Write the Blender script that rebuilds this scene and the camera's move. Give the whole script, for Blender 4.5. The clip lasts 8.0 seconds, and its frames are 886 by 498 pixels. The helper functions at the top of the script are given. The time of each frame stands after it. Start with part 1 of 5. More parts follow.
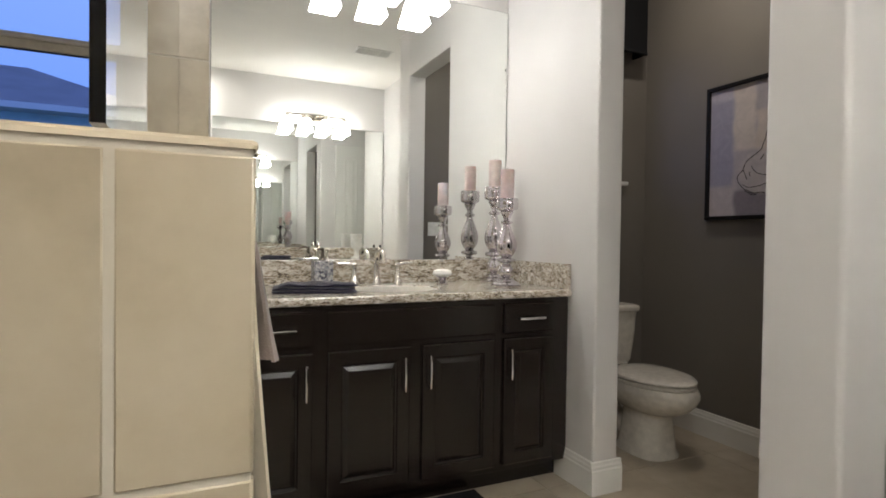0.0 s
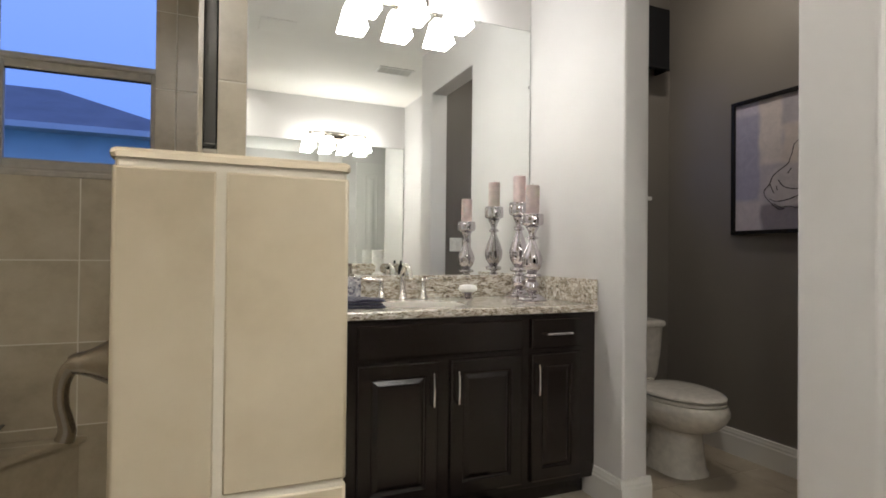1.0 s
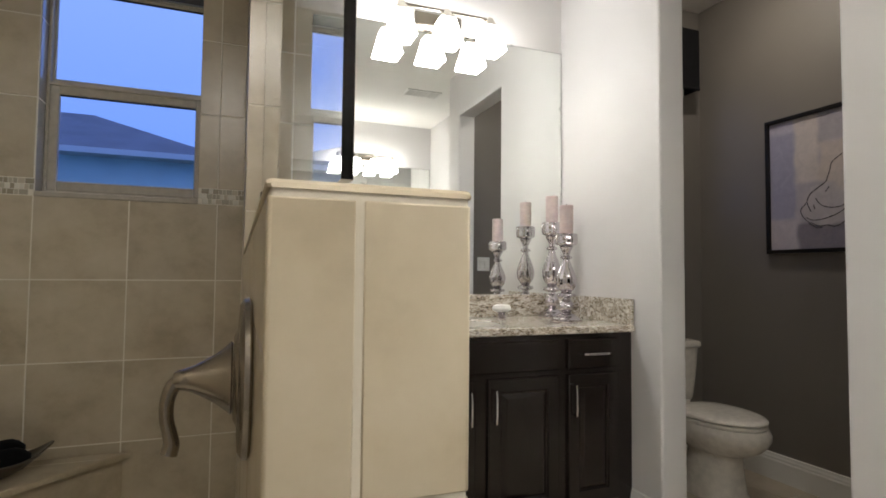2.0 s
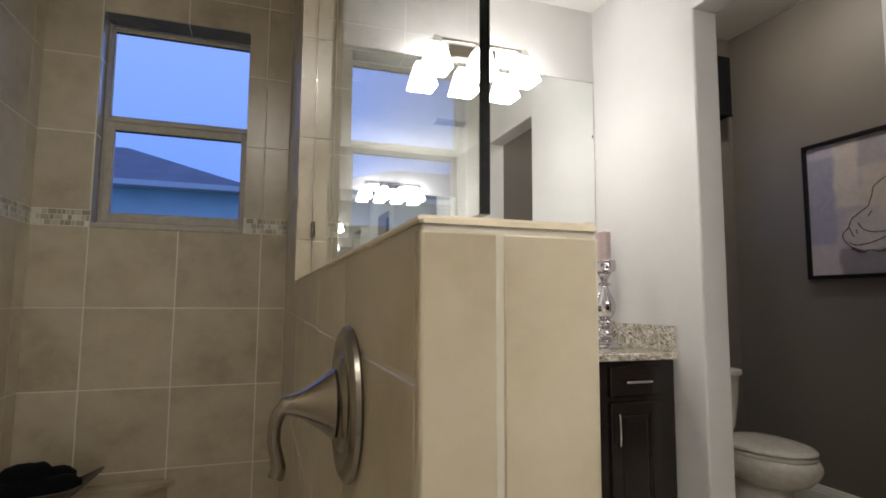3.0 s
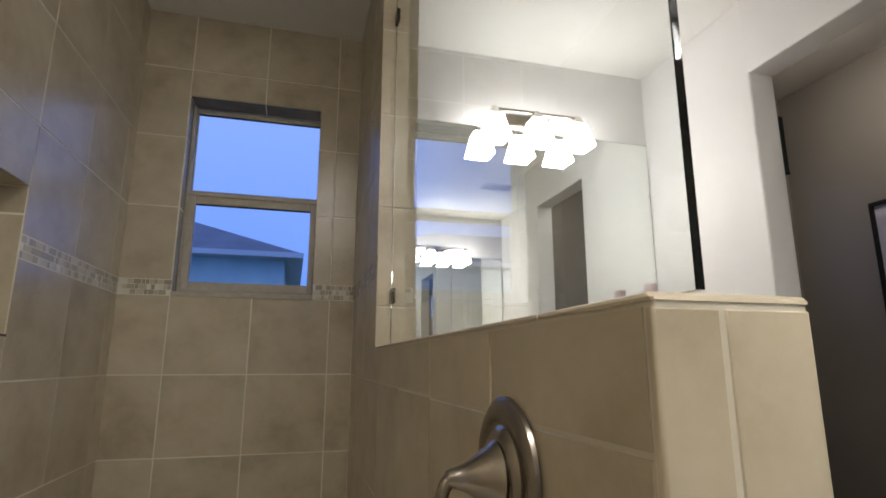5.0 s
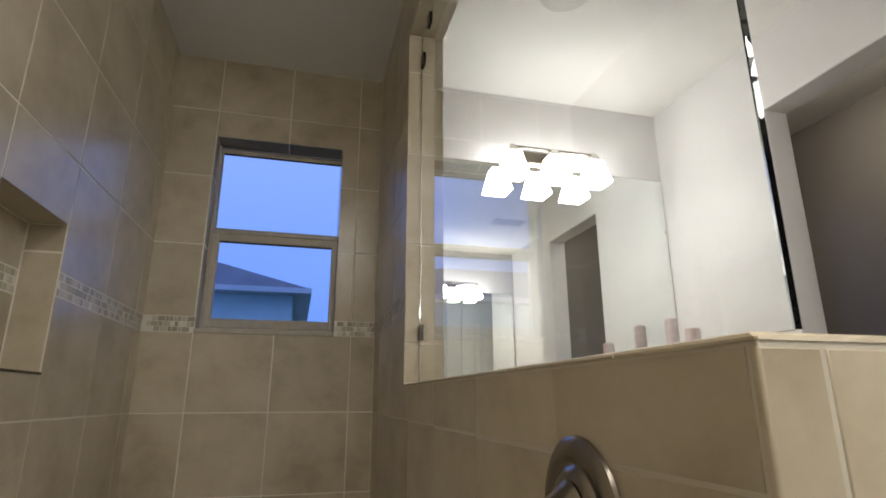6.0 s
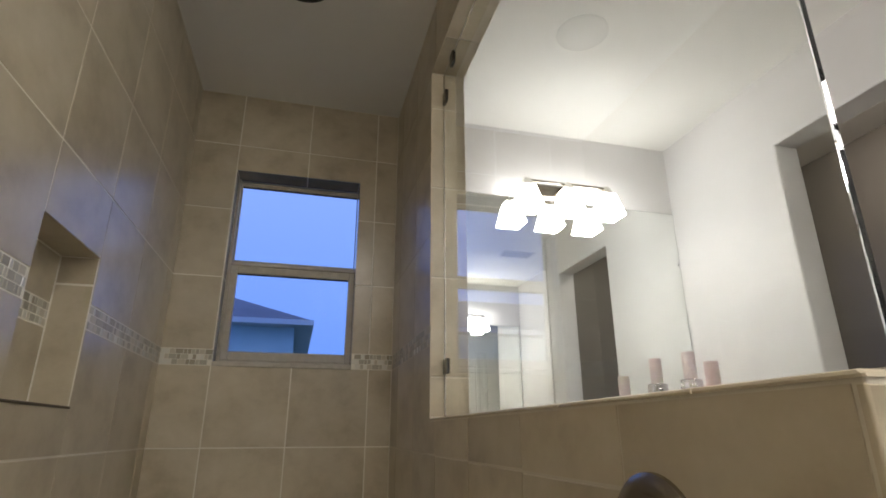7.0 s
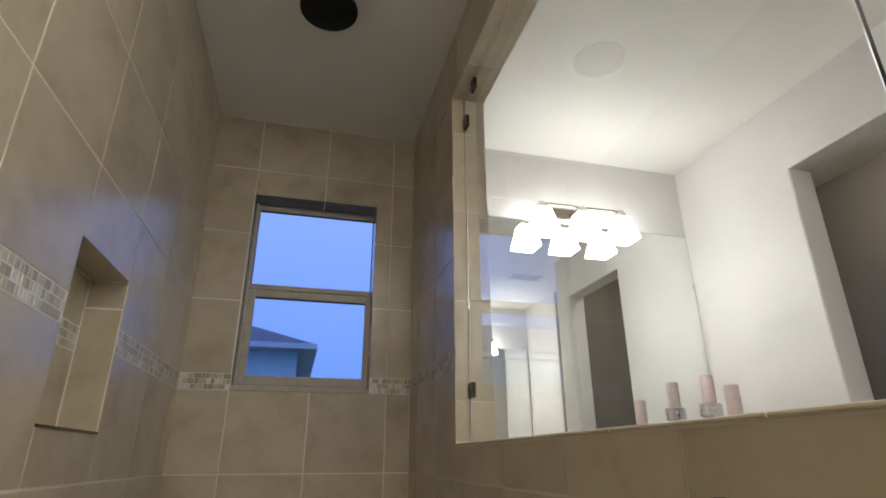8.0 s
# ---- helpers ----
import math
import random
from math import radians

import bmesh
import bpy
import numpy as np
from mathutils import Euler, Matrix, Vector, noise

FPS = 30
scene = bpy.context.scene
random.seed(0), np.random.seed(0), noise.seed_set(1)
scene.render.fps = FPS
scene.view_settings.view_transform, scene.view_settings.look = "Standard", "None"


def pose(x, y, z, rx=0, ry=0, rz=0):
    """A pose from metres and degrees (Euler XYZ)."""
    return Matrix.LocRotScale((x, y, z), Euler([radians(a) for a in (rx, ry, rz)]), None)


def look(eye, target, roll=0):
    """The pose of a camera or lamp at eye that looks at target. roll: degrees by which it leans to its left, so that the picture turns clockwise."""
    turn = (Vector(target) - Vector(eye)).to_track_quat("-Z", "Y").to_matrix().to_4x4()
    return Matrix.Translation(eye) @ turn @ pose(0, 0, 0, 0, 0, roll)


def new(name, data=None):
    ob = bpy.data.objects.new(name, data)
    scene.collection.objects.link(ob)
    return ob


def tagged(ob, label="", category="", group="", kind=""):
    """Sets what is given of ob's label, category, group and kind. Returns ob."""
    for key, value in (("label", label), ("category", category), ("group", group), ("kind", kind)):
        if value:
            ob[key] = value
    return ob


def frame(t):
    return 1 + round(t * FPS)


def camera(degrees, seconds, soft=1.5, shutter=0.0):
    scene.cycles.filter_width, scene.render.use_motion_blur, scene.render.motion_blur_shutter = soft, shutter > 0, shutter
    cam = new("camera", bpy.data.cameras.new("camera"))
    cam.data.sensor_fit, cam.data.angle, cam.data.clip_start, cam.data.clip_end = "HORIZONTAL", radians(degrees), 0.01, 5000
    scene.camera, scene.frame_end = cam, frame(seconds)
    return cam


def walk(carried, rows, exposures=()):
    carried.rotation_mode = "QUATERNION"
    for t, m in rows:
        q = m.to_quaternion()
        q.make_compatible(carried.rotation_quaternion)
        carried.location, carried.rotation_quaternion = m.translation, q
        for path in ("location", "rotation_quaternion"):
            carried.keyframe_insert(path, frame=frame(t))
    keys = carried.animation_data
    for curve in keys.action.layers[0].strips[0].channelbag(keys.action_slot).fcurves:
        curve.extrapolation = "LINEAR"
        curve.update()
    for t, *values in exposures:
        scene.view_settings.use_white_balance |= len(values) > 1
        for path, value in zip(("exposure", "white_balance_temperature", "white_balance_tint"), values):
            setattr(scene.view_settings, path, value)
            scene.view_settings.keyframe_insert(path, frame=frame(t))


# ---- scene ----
cam = camera(78.3, 8.0, soft=1.7)
PATH = [
    (0, (-0.023, -0.026, 1.112), (0.813, 1.783, 1.077), 0.8),
    (0.5, (-0.047, -0.025, 1.1125), (0.767, 1.798, 1.104), 0.7),
    (1, (-0.0735, -0.0255, 1.112), (0.707, 1.807, 1.133), 0.6),
    (1.5, (-0.108, -0.022, 1.113), (0.641, 1.826, 1.165), 0.6),
    (3, (-0.237, -0.011, 1.115), (0.407, 1.873, 1.303), 0.4),
    (3.5, (-0.276, -0.005, 1.117), (0.331, 1.885, 1.358), 0.3),
    (4, (-0.308, -0.002, 1.12), (0.26, 1.893, 1.415), 0.2),
    (4.5, (-0.344, 0.004, 1.122), (0.193, 1.899, 1.473), 0.1),
    (6, (-0.462, 0.014, 1.126), (0.03, 1.877, 1.66), -0.1),
    (6.5, (-0.506, 0.018, 1.127), (-0.017, 1.864, 1.72), -0.1),
    (7, (-0.552, 0.023, 1.128), (-0.064, 1.853, 1.772), -0.1),
    (7.5, (-0.592, 0.031, 1.128), (-0.109, 1.847, 1.815), -0.2),
    (8, (-0.633, 0.037, 1.127), (-0.154, 1.839, 1.85), -0.2),
]
walk(cam, [(t, look(eye, target, roll)) for t, eye, target, roll in PATH])

# ---- world, light, exposure ----
world = bpy.data.worlds.new("dusk_sky")
scene.world = world
world.use_nodes = True
wn, wl = world.node_tree.nodes, world.node_tree.links
wn.clear()
w_out = wn.new("ShaderNodeOutputWorld")
w_bg = wn.new("ShaderNodeBackground")
w_tc = wn.new("ShaderNodeTexCoord")
w_sep = wn.new("ShaderNodeSeparateXYZ")
w_ramp = wn.new("ShaderNodeValToRGB")
w_ramp.color_ramp.elements[0].position, w_ramp.color_ramp.elements[0].color = 0.0, (0.10, 0.24, 0.76, 1)
w_ramp.color_ramp.elements[1].position, w_ramp.color_ramp.elements[1].color = 0.62, (0.27, 0.41, 0.98, 1)
wl.new(w_tc.outputs["Generated"], w_sep.inputs[0])
wl.new(w_sep.outputs["Z"], w_ramp.inputs[0])
wl.new(w_ramp.outputs[0], w_bg.inputs[0])
wl.new(w_bg.outputs[0], w_out.inputs[0])
w_bg.inputs[1].default_value = 0.80
SHADE_GLOW = 10.6
SOUTH_GLOW = 13.5
# strength of the added fill lamp, kept out of view above the camera
ROOM_FILL = 80.0
CLOSET_LIGHT = 106.0
scene.view_settings.exposure = 0.69

# ---- materials ----


def mat(name):
    m = bpy.data.materials.new(name)
    m.use_nodes = True
    nt = m.node_tree
    return m, nt, nt.nodes["Principled BSDF"]


def node(nt, kind, **values):
    n = nt.nodes.new(kind)
    for key, value in values.items():
        n.inputs[key].default_value = value
    return n


def coords(nt, scale=1.0):
    tc = nt.nodes.new("ShaderNodeTexCoord")
    mp = nt.nodes.new("ShaderNodeMapping")
    mp.inputs["Scale"].default_value = (scale, scale, scale) if isinstance(scale, (int, float)) else scale
    nt.links.new(tc.outputs["Object"], mp.inputs["Vector"])
    return mp


def ramp(nt, fac, stops):
    r = nt.nodes.new("ShaderNodeValToRGB")
    while len(r.color_ramp.elements) < len(stops):
        r.color_ramp.elements.new(0.5)
    for e, (p, c) in zip(r.color_ramp.elements, stops):
        e.position, e.color = p, (*c, 1)
    nt.links.new(fac, r.inputs[0])
    return r


def bump(nt, bsdf, height, strength, distance=0.002):
    b = node(nt, "ShaderNodeBump", Strength=strength, Distance=distance)
    nt.links.new(height, b.inputs["Height"])
    nt.links.new(b.outputs[0], bsdf.inputs["Normal"])


def paint(name, col, rough=0.55, vary=0.04):
    m, nt, b = mat(name)
    mp = coords(nt)
    n1 = node(nt, "ShaderNodeTexNoise", Scale=1.3, Detail=3.0)
    n2 = node(nt, "ShaderNodeTexNoise", Scale=160.0, Detail=2.0)
    nt.links.new(mp.outputs[0], n1.inputs["Vector"])
    nt.links.new(mp.outputs[0], n2.inputs["Vector"])
    lo = tuple(c * (1 - vary) for c in col)
    hi = tuple(min(1, c * (1 + vary)) for c in col)
    r = ramp(nt, n1.outputs[0], [(0.3, lo), (0.7, hi)])
    nt.links.new(r.outputs[0], b.inputs["Base Color"])
    b.inputs["Roughness"].default_value = rough
    bump(nt, b, n2.outputs[0], 0.12, 0.001)
    return m


def ceramic(name, dark, mid, light, rough=0.3, scale=5.0, gloss=0.72):
    m, nt, b = mat(name)
    b.inputs["Specular IOR Level"].default_value = gloss
    mp = coords(nt, (1.0, 1.15, 1.0))
    info = nt.nodes.new("ShaderNodeObjectInfo")
    add = nt.nodes.new("ShaderNodeVectorMath")
    add.operation = "ADD"
    mul = nt.nodes.new("ShaderNodeVectorMath")
    mul.operation = "SCALE"
    mul.inputs[0].default_value = (37.0, 17.0, 53.0)
    nt.links.new(info.outputs["Random"], mul.inputs["Scale"])
    nt.links.new(mp.outputs[0], add.inputs[0])
    nt.links.new(mul.outputs[0], add.inputs[1])
    n1 = node(nt, "ShaderNodeTexNoise", Scale=scale, Detail=6.0, Roughness=0.6)
    nt.links.new(add.outputs[0], n1.inputs["Vector"])
    r = ramp(nt, n1.outputs[0], [(0.3, dark), (0.5, mid), (0.7, light)])
    hsv = nt.nodes.new("ShaderNodeHueSaturation")
    val = nt.nodes.new("ShaderNodeMapRange")
    val.inputs["To Min"].default_value, val.inputs["To Max"].default_value = 0.93, 1.06
    nt.links.new(info.outputs["Random"], val.inputs["Value"])
    nt.links.new(val.outputs[0], hsv.inputs["Value"])
    nt.links.new(r.outputs[0], hsv.inputs["Color"])
    nt.links.new(hsv.outputs[0], b.inputs["Base Color"])
    b.inputs["Roughness"].default_value = rough
    return m


def metal(name, col, rough, scratch=0.0):
    m, nt, b = mat(name)
    b.inputs["Base Color"].default_value = (*col, 1)
    b.inputs["Metallic"].default_value = 1.0
    n = node(nt, "ShaderNodeTexNoise", Scale=45.0, Detail=3.0)
    nt.links.new(coords(nt).outputs[0], n.inputs["Vector"])
    rr = nt.nodes.new("ShaderNodeMapRange")
    rr.inputs["To Min"].default_value, rr.inputs["To Max"].default_value = max(0.02, rough - 0.04), rough + 0.06
    nt.links.new(n.outputs[0], rr.inputs["Value"])
    nt.links.new(rr.outputs[0], b.inputs["Roughness"])
    if scratch:
        bump(nt, b, n.outputs[0], scratch, 0.004)
    return m


def plain(name, col, rough=0.5, metallic=0.0):
    m, nt, b = mat(name)
    n = node(nt, "ShaderNodeTexNoise", Scale=30.0, Detail=4.0)
    nt.links.new(coords(nt).outputs[0], n.inputs["Vector"])
    r = ramp(nt, n.outputs[0], [(0.3, tuple(c * 0.9 for c in col)), (0.7, tuple(min(1, c * 1.08) for c in col))])
    nt.links.new(r.outputs[0], b.inputs["Base Color"])
    b.inputs["Roughness"].default_value = rough
    b.inputs["Metallic"].default_value = metallic
    return m


def cloth(name, col, scale=260.0, strength=0.8):
    m, nt, b = mat(name)
    mp = coords(nt)
    n = node(nt, "ShaderNodeTexNoise", Scale=scale, Detail=3.0)
    n2 = node(nt, "ShaderNodeTexNoise", Scale=9.0, Detail=3.0)
    nt.links.new(mp.outputs[0], n.inputs["Vector"])
    nt.links.new(mp.outputs[0], n2.inputs["Vector"])
    r = ramp(nt, n2.outputs[0], [(0.3, tuple(c * 0.8 for c in col)), (0.7, tuple(min(1, c * 1.2) for c in col))])
    nt.links.new(r.outputs[0], b.inputs["Base Color"])
    b.inputs["Roughness"].default_value = 0.95
    b.inputs["Sheen Weight"].default_value = 0.25
    bump(nt, b, n.outputs[0], strength, 0.003)
    return m


def glass(name, col=(1, 1, 1), rough=0.0):
    m, nt, b = mat(name)
    b.inputs["Base Color"].default_value = (*col, 1)
    b.inputs["Transmission Weight"].default_value = 1.0
    b.inputs["Roughness"].default_value = rough
    b.inputs["IOR"].default_value = 1.5
    return m


def granite():
    m, nt, b = mat("granite")
    mp = coords(nt, (0.42, 0.9, 1.25))
    flow = node(nt, "ShaderNodeTexNoise", Scale=38.0, Detail=5.0, Roughness=0.62, Distortion=1.2)
    grain = node(nt, "ShaderNodeTexNoise", Scale=170.0, Detail=6.0, Roughness=0.72, Distortion=0.7)
    fleck = node(nt, "ShaderNodeTexVoronoi", Scale=120.0)
    for n in (flow, grain, fleck):
        nt.links.new(mp.outputs[0], n.inputs["Vector"])
    mixv = nt.nodes.new("ShaderNodeMath")
    mixv.operation = "MULTIPLY_ADD"
    mixv.inputs[1].default_value = 0.55
    nt.links.new(flow.outputs[0], mixv.inputs[0])
    half = nt.nodes.new("ShaderNodeMath")
    half.operation = "MULTIPLY"
    half.inputs[1].default_value = 0.62
    nt.links.new(grain.outputs[0], half.inputs[0])
    nt.links.new(half.outputs[0], mixv.inputs[2])
    col = ramp(nt, mixv.outputs[0], [(0.452, (0.022, 0.019, 0.018)), (0.492, (0.11, 0.085, 0.065)), (0.53, (0.36, 0.30, 0.225)), (0.585, (0.55, 0.49, 0.40)), (0.65, (0.82, 0.795, 0.75))])
    sp = ramp(nt, fleck.outputs["Color"], [(0.10, (0.22, 0.2, 0.18)), (0.2, (1, 1, 1))])
    mx2 = nt.nodes.new("ShaderNodeMix")
    mx2.data_type, mx2.blend_type = "RGBA", "MULTIPLY"
    mx2.inputs["Factor"].default_value = 0.6
    nt.links.new(col.outputs[0], mx2.inputs["A"])
    nt.links.new(sp.outputs[0], mx2.inputs["B"])
    nt.links.new(mx2.outputs["Result"], b.inputs["Base Color"])
    b.inputs["Roughness"].default_value = 0.13
    return m


def espresso():
    m, nt, b = mat("espresso_wood")
    mp = coords(nt, (30.0, 30.0, 2.0))
    n = node(nt, "ShaderNodeTexNoise", Scale=1.6, Detail=6.0, Roughness=0.65, Distortion=0.4)
    nt.links.new(mp.outputs[0], n.inputs["Vector"])
    r = ramp(nt, n.outputs[0], [(0.3, (0.0165, 0.0119, 0.0097)), (0.55, (0.0175, 0.0126, 0.0102)), (0.8, (0.0188, 0.0135, 0.0108))])
    nt.links.new(r.outputs[0], b.inputs["Base Color"])
    b.inputs["Roughness"].default_value = 0.23
    bump(nt, b, n.outputs[0], 0.012, 0.001)
    return m


def mosaic_mat():
    m, nt, b = mat("mosaic")
    geo = nt.nodes.new("ShaderNodeNewGeometry")
    r = ramp(nt, geo.outputs["Random Per Island"], [(0.0, (0.36, 0.32, 0.24)), (0.18, (0.58, 0.53, 0.43)), (0.42, (0.44, 0.41, 0.33)), (0.58, (0.76, 0.74, 0.67)), (0.8, (0.52, 0.49, 0.40))])
    r.color_ramp.interpolation = "CONSTANT"
    nt.links.new(r.outputs[0], b.inputs["Base Color"])
    r2 = ramp(nt, geo.outputs["Random Per Island"], [(0.0, (0.3, 0.3, 0.3)), (0.3, (0.5, 0.5, 0.5)), (0.6, (0.2, 0.2, 0.2)), (0.8, (0.4, 0.4, 0.4))])
    r2.color_ramp.interpolation = "CONSTANT"
    nt.links.new(r2.outputs[0], b.inputs["Roughness"])
    return m


def glow(name, col, strength):
    m, nt, b = mat(name)
    b.inputs["Base Color"].default_value = (0.9, 0.88, 0.84, 1)
    b.inputs["Roughness"].default_value = 0.4
    b.inputs["Emission Color"].default_value = (*col, 1)
    b.inputs["Emission Strength"].default_value = strength
    return m


def canvas_mat():
    """Painted canvas: broad colour fields from the mesh, broken by brush marks and weave."""
    m, nt, b = mat("canvas")
    mp = coords(nt)
    field = nt.nodes.new("ShaderNodeVertexColor")
    field.layer_name = "fields"
    n2 = node(nt, "ShaderNodeTexNoise", Scale=22.0, Detail=5.0, Roughness=0.65, Distortion=0.8)
    nt.links.new(mp.outputs[0], n2.inputs["Vector"])
    tone = ramp(nt, n2.outputs[0], [(0.25, (0.86, 0.86, 0.88)), (0.75, (1.1, 1.08, 1.08))])
    mix = nt.nodes.new("ShaderNodeMix")
    mix.data_type, mix.blend_type = "RGBA", "MULTIPLY"
    mix.inputs["Factor"].default_value = 1.0
    nt.links.new(field.outputs["Color"], mix.inputs["A"])
    nt.links.new(tone.outputs[0], mix.inputs["B"])
    n3 = node(nt, "ShaderNodeTexNoise", Scale=420.0, Detail=1.0)
    nt.links.new(mp.outputs[0], n3.inputs["Vector"])
    nt.links.new(mix.outputs["Result"], b.inputs["Base Color"])
    b.inputs["Roughness"].default_value = 0.75
    bump(nt, b, n3.outputs[0], 0.3, 0.001)
    return m


WHITE = paint("white_wall_paint", (0.695, 0.678, 0.668))
CEIL = paint("ceiling_paint", (0.83, 0.815, 0.775), 0.8)
GRAY = paint("taupe_gray_paint", (0.19, 0.172, 0.152), 0.5, 0.06)
TRIM = paint("trim_paint", (0.76, 0.75, 0.72), 0.35, 0.02)
TILE = ceramic("beige_tile", (0.405, 0.338, 0.235), (0.53, 0.457, 0.332), (0.60, 0.527, 0.403), 0.28)
CAPTILE = ceramic("sill_tile", (0.45, 0.38, 0.27), (0.53, 0.457, 0.332), (0.59, 0.517, 0.393), 0.5, gloss=0.35)
END_GROUT = paint("end_wall_grout", (0.66, 0.61, 0.51), 0.85, 0.1)
# window reveal: the head tiles get a darker colour than the jamb tiles
JAMB = ceramic("jamb_reveal_tile", (0.38, 0.36, 0.33), (0.45, 0.42, 0.38), (0.5, 0.48, 0.44), 0.08, gloss=1.0)
REVEAL = ceramic("head_reveal_tile", (0.2, 0.175, 0.15), (0.25, 0.22, 0.19), (0.3, 0.27, 0.23), 0.18)
FLOORT = ceramic("floor_tile", (0.36, 0.3, 0.22), (0.44, 0.38, 0.29), (0.5, 0.44, 0.35), 0.35)
GROUT = paint("grout", (0.80, 0.76, 0.67), 0.85, 0.1)
FGROUT = paint("floor_grout", (0.58, 0.54, 0.46), 0.85, 0.1)
MOSAIC = mosaic_mat()
GRANITE = granite()
WOOD = espresso()
NICKEL = metal("brushed_nickel", (0.33, 0.295, 0.25), 0.22)
SATIN = metal("satin_nickel", (0.78, 0.75, 0.70), 0.2)
CHROME = metal("chrome", (0.82, 0.82, 0.83), 0.1)
SILVER = metal("mercury_glass", (0.62, 0.585, 0.615), 0.06, 0.22)
CLAMP = metal("dark_nickel", (0.13, 0.12, 0.105), 0.22)
DARKMETAL = metal("dark_bronze", (0.05, 0.045, 0.04), 0.35)
MIRROR = metal("mirror_silver", (0.93, 0.95, 0.93), 0.0)
MIRROR.node_tree.nodes["Principled BSDF"].inputs["Roughness"].default_value = 0.0
for link in list(MIRROR.node_tree.links):
    if link.to_socket.name == "Roughness":
        MIRROR.node_tree.links.remove(link)
PLASTIC = plain("white_plastic", (0.78, 0.77, 0.74), 0.35)
GLASS = glass("clear_glass", (0.965, 0.985, 0.975))
GLASS.node_tree.nodes["Principled BSDF"].inputs["IOR"].default_value = 1.42
PANE = glass("window_glass", (0.97, 0.98, 0.99))
PANE.node_tree.nodes["Principled BSDF"].inputs["IOR"].default_value = 1.12
SEAM = plain("dark_sealant", (0.05, 0.042, 0.03), 0.7)
EDGE = plain("glass_edge", (0.012, 0.018, 0.016), 0.07)
PORCELAIN = plain("porcelain", (0.77, 0.735, 0.67), 0.12)
VINYL = plain("almond_vinyl", (0.50, 0.46, 0.39), 0.4)
BLACK = plain("black_frame", (0.008, 0.007, 0.007), 0.42)
BLACK.node_tree.nodes["Principled BSDF"].inputs["Specular IOR Level"].default_value = 0.25
BLACKCLOTH = cloth("black_cloth", (0.005, 0.005, 0.006))
BLACKCLOTH.node_tree.nodes["Principled BSDF"].inputs["Sheen Weight"].default_value = 0.03
BLACKCLOTH.node_tree.nodes["Principled BSDF"].inputs["Specular IOR Level"].default_value = 0.2
NAVY = cloth("navy_cloth", (0.014, 0.013, 0.036))
GREYTOWEL = cloth("grey_towel_cloth", (0.36, 0.305, 0.285))
CREAMTOWEL = cloth("cream_towel_cloth", (0.74, 0.665, 0.51), 260.0, 0.3)
WAX = plain("pink_wax", (0.58, 0.47, 0.455), 0.5)
WAX.node_tree.nodes["Principled BSDF"].inputs["Subsurface Weight"].default_value = 0.15
WICK = plain("wick", (0.02, 0.018, 0.016), 0.9)
SOAP = plain("white_soap", (0.82, 0.81, 0.79), 0.35)
CRACKLE = glass("crackle_acrylic", (0.93, 0.93, 0.98), 0.1)
CRACKLE.node_tree.nodes["Principled BSDF"].inputs["Transmission Weight"].default_value = 0.35
ck_nt = CRACKLE.node_tree
ck_v = node(ck_nt, "ShaderNodeTexVoronoi", Scale=95.0)
ck_nt.links.new(coords(ck_nt).outputs[0], ck_v.inputs["Vector"])
bump(ck_nt, ck_nt.nodes["Principled BSDF"], ck_v.outputs["Distance"], 0.9, 0.01)
ck_r = ramp(ck_nt, ck_v.outputs["Color"], [(0.15, (0.22, 0.22, 0.30)), (0.45, (0.62, 0.62, 0.70)), (0.7, (0.96, 0.96, 1.0))])
ck_nt.links.new(ck_r.outputs[0], ck_nt.nodes["Principled BSDF"].inputs["Base Color"])
DISH = plain("taupe_dish", (0.09, 0.075, 0.055), 0.35)
CANVAS = canvas_mat()
INK = plain("ink", (0.075, 0.07, 0.075), 0.8)
SHADE = glow("frosted_shade_glow", (0.99, 0.98, 0.97), SHADE_GLOW)
SHADE_SOUTH = glow("frosted_shade_glow_south", (1.0, 0.98, 0.955), SOUTH_GLOW)
STUCCO = paint("stucco", (0.55, 0.66, 0.62), 0.9, 0.08)
SHINGLE = paint("roof_shingle", (0.16, 0.17, 0.2), 0.9, 0.15)
FASCIA = paint("fascia", (0.6, 0.6, 0.6), 0.6)
GRASS = paint("lawn", (0.05, 0.08, 0.03), 0.95, 0.3)

# ---- helpers for meshes ----


def part(name, bm, material, parent=None, label="", smooth=False, at=None):
    me = bpy.data.meshes.new(name)
    bm.to_mesh(me)
    bm.free()
    mats = material if isinstance(material, (list, tuple)) else [material]
    for m in mats:
        me.materials.append(m)
    if smooth:
        for p in me.polygons:
            p.use_smooth = True
        me.set_sharp_from_angle(angle=radians(38))
    ob = new(name, me)
    if parent:
        ob.parent = parent
    if at is not None:
        ob.location = at
    if label:
        tagged(ob, label)
    return ob


def thing(name, at, label, category, group="", kind=""):
    return tagged(at_empty(name, at), label, category, group, kind)


def at_empty(name, at):
    ob = new(name)
    ob.location = at
    ob.empty_display_size = 0.05
    return ob


def box(bm, x0, x1, y0, y1, z0, z1, bevel=0.0, seg=1):
    r = bmesh.ops.create_cube(bm, size=1.0)
    vs = r["verts"]
    for v in vs:
        v.co = Vector(((x0 + x1) / 2 + v.co.x * (x1 - x0), (y0 + y1) / 2 + v.co.y * (y1 - y0), (z0 + z1) / 2 + v.co.z * (z1 - z0)))
    if bevel:
        es = list({e for v in vs for e in v.link_edges})
        bmesh.ops.bevel(bm, geom=es, offset=bevel, segments=seg, affect="EDGES", profile=0.6)
    return vs


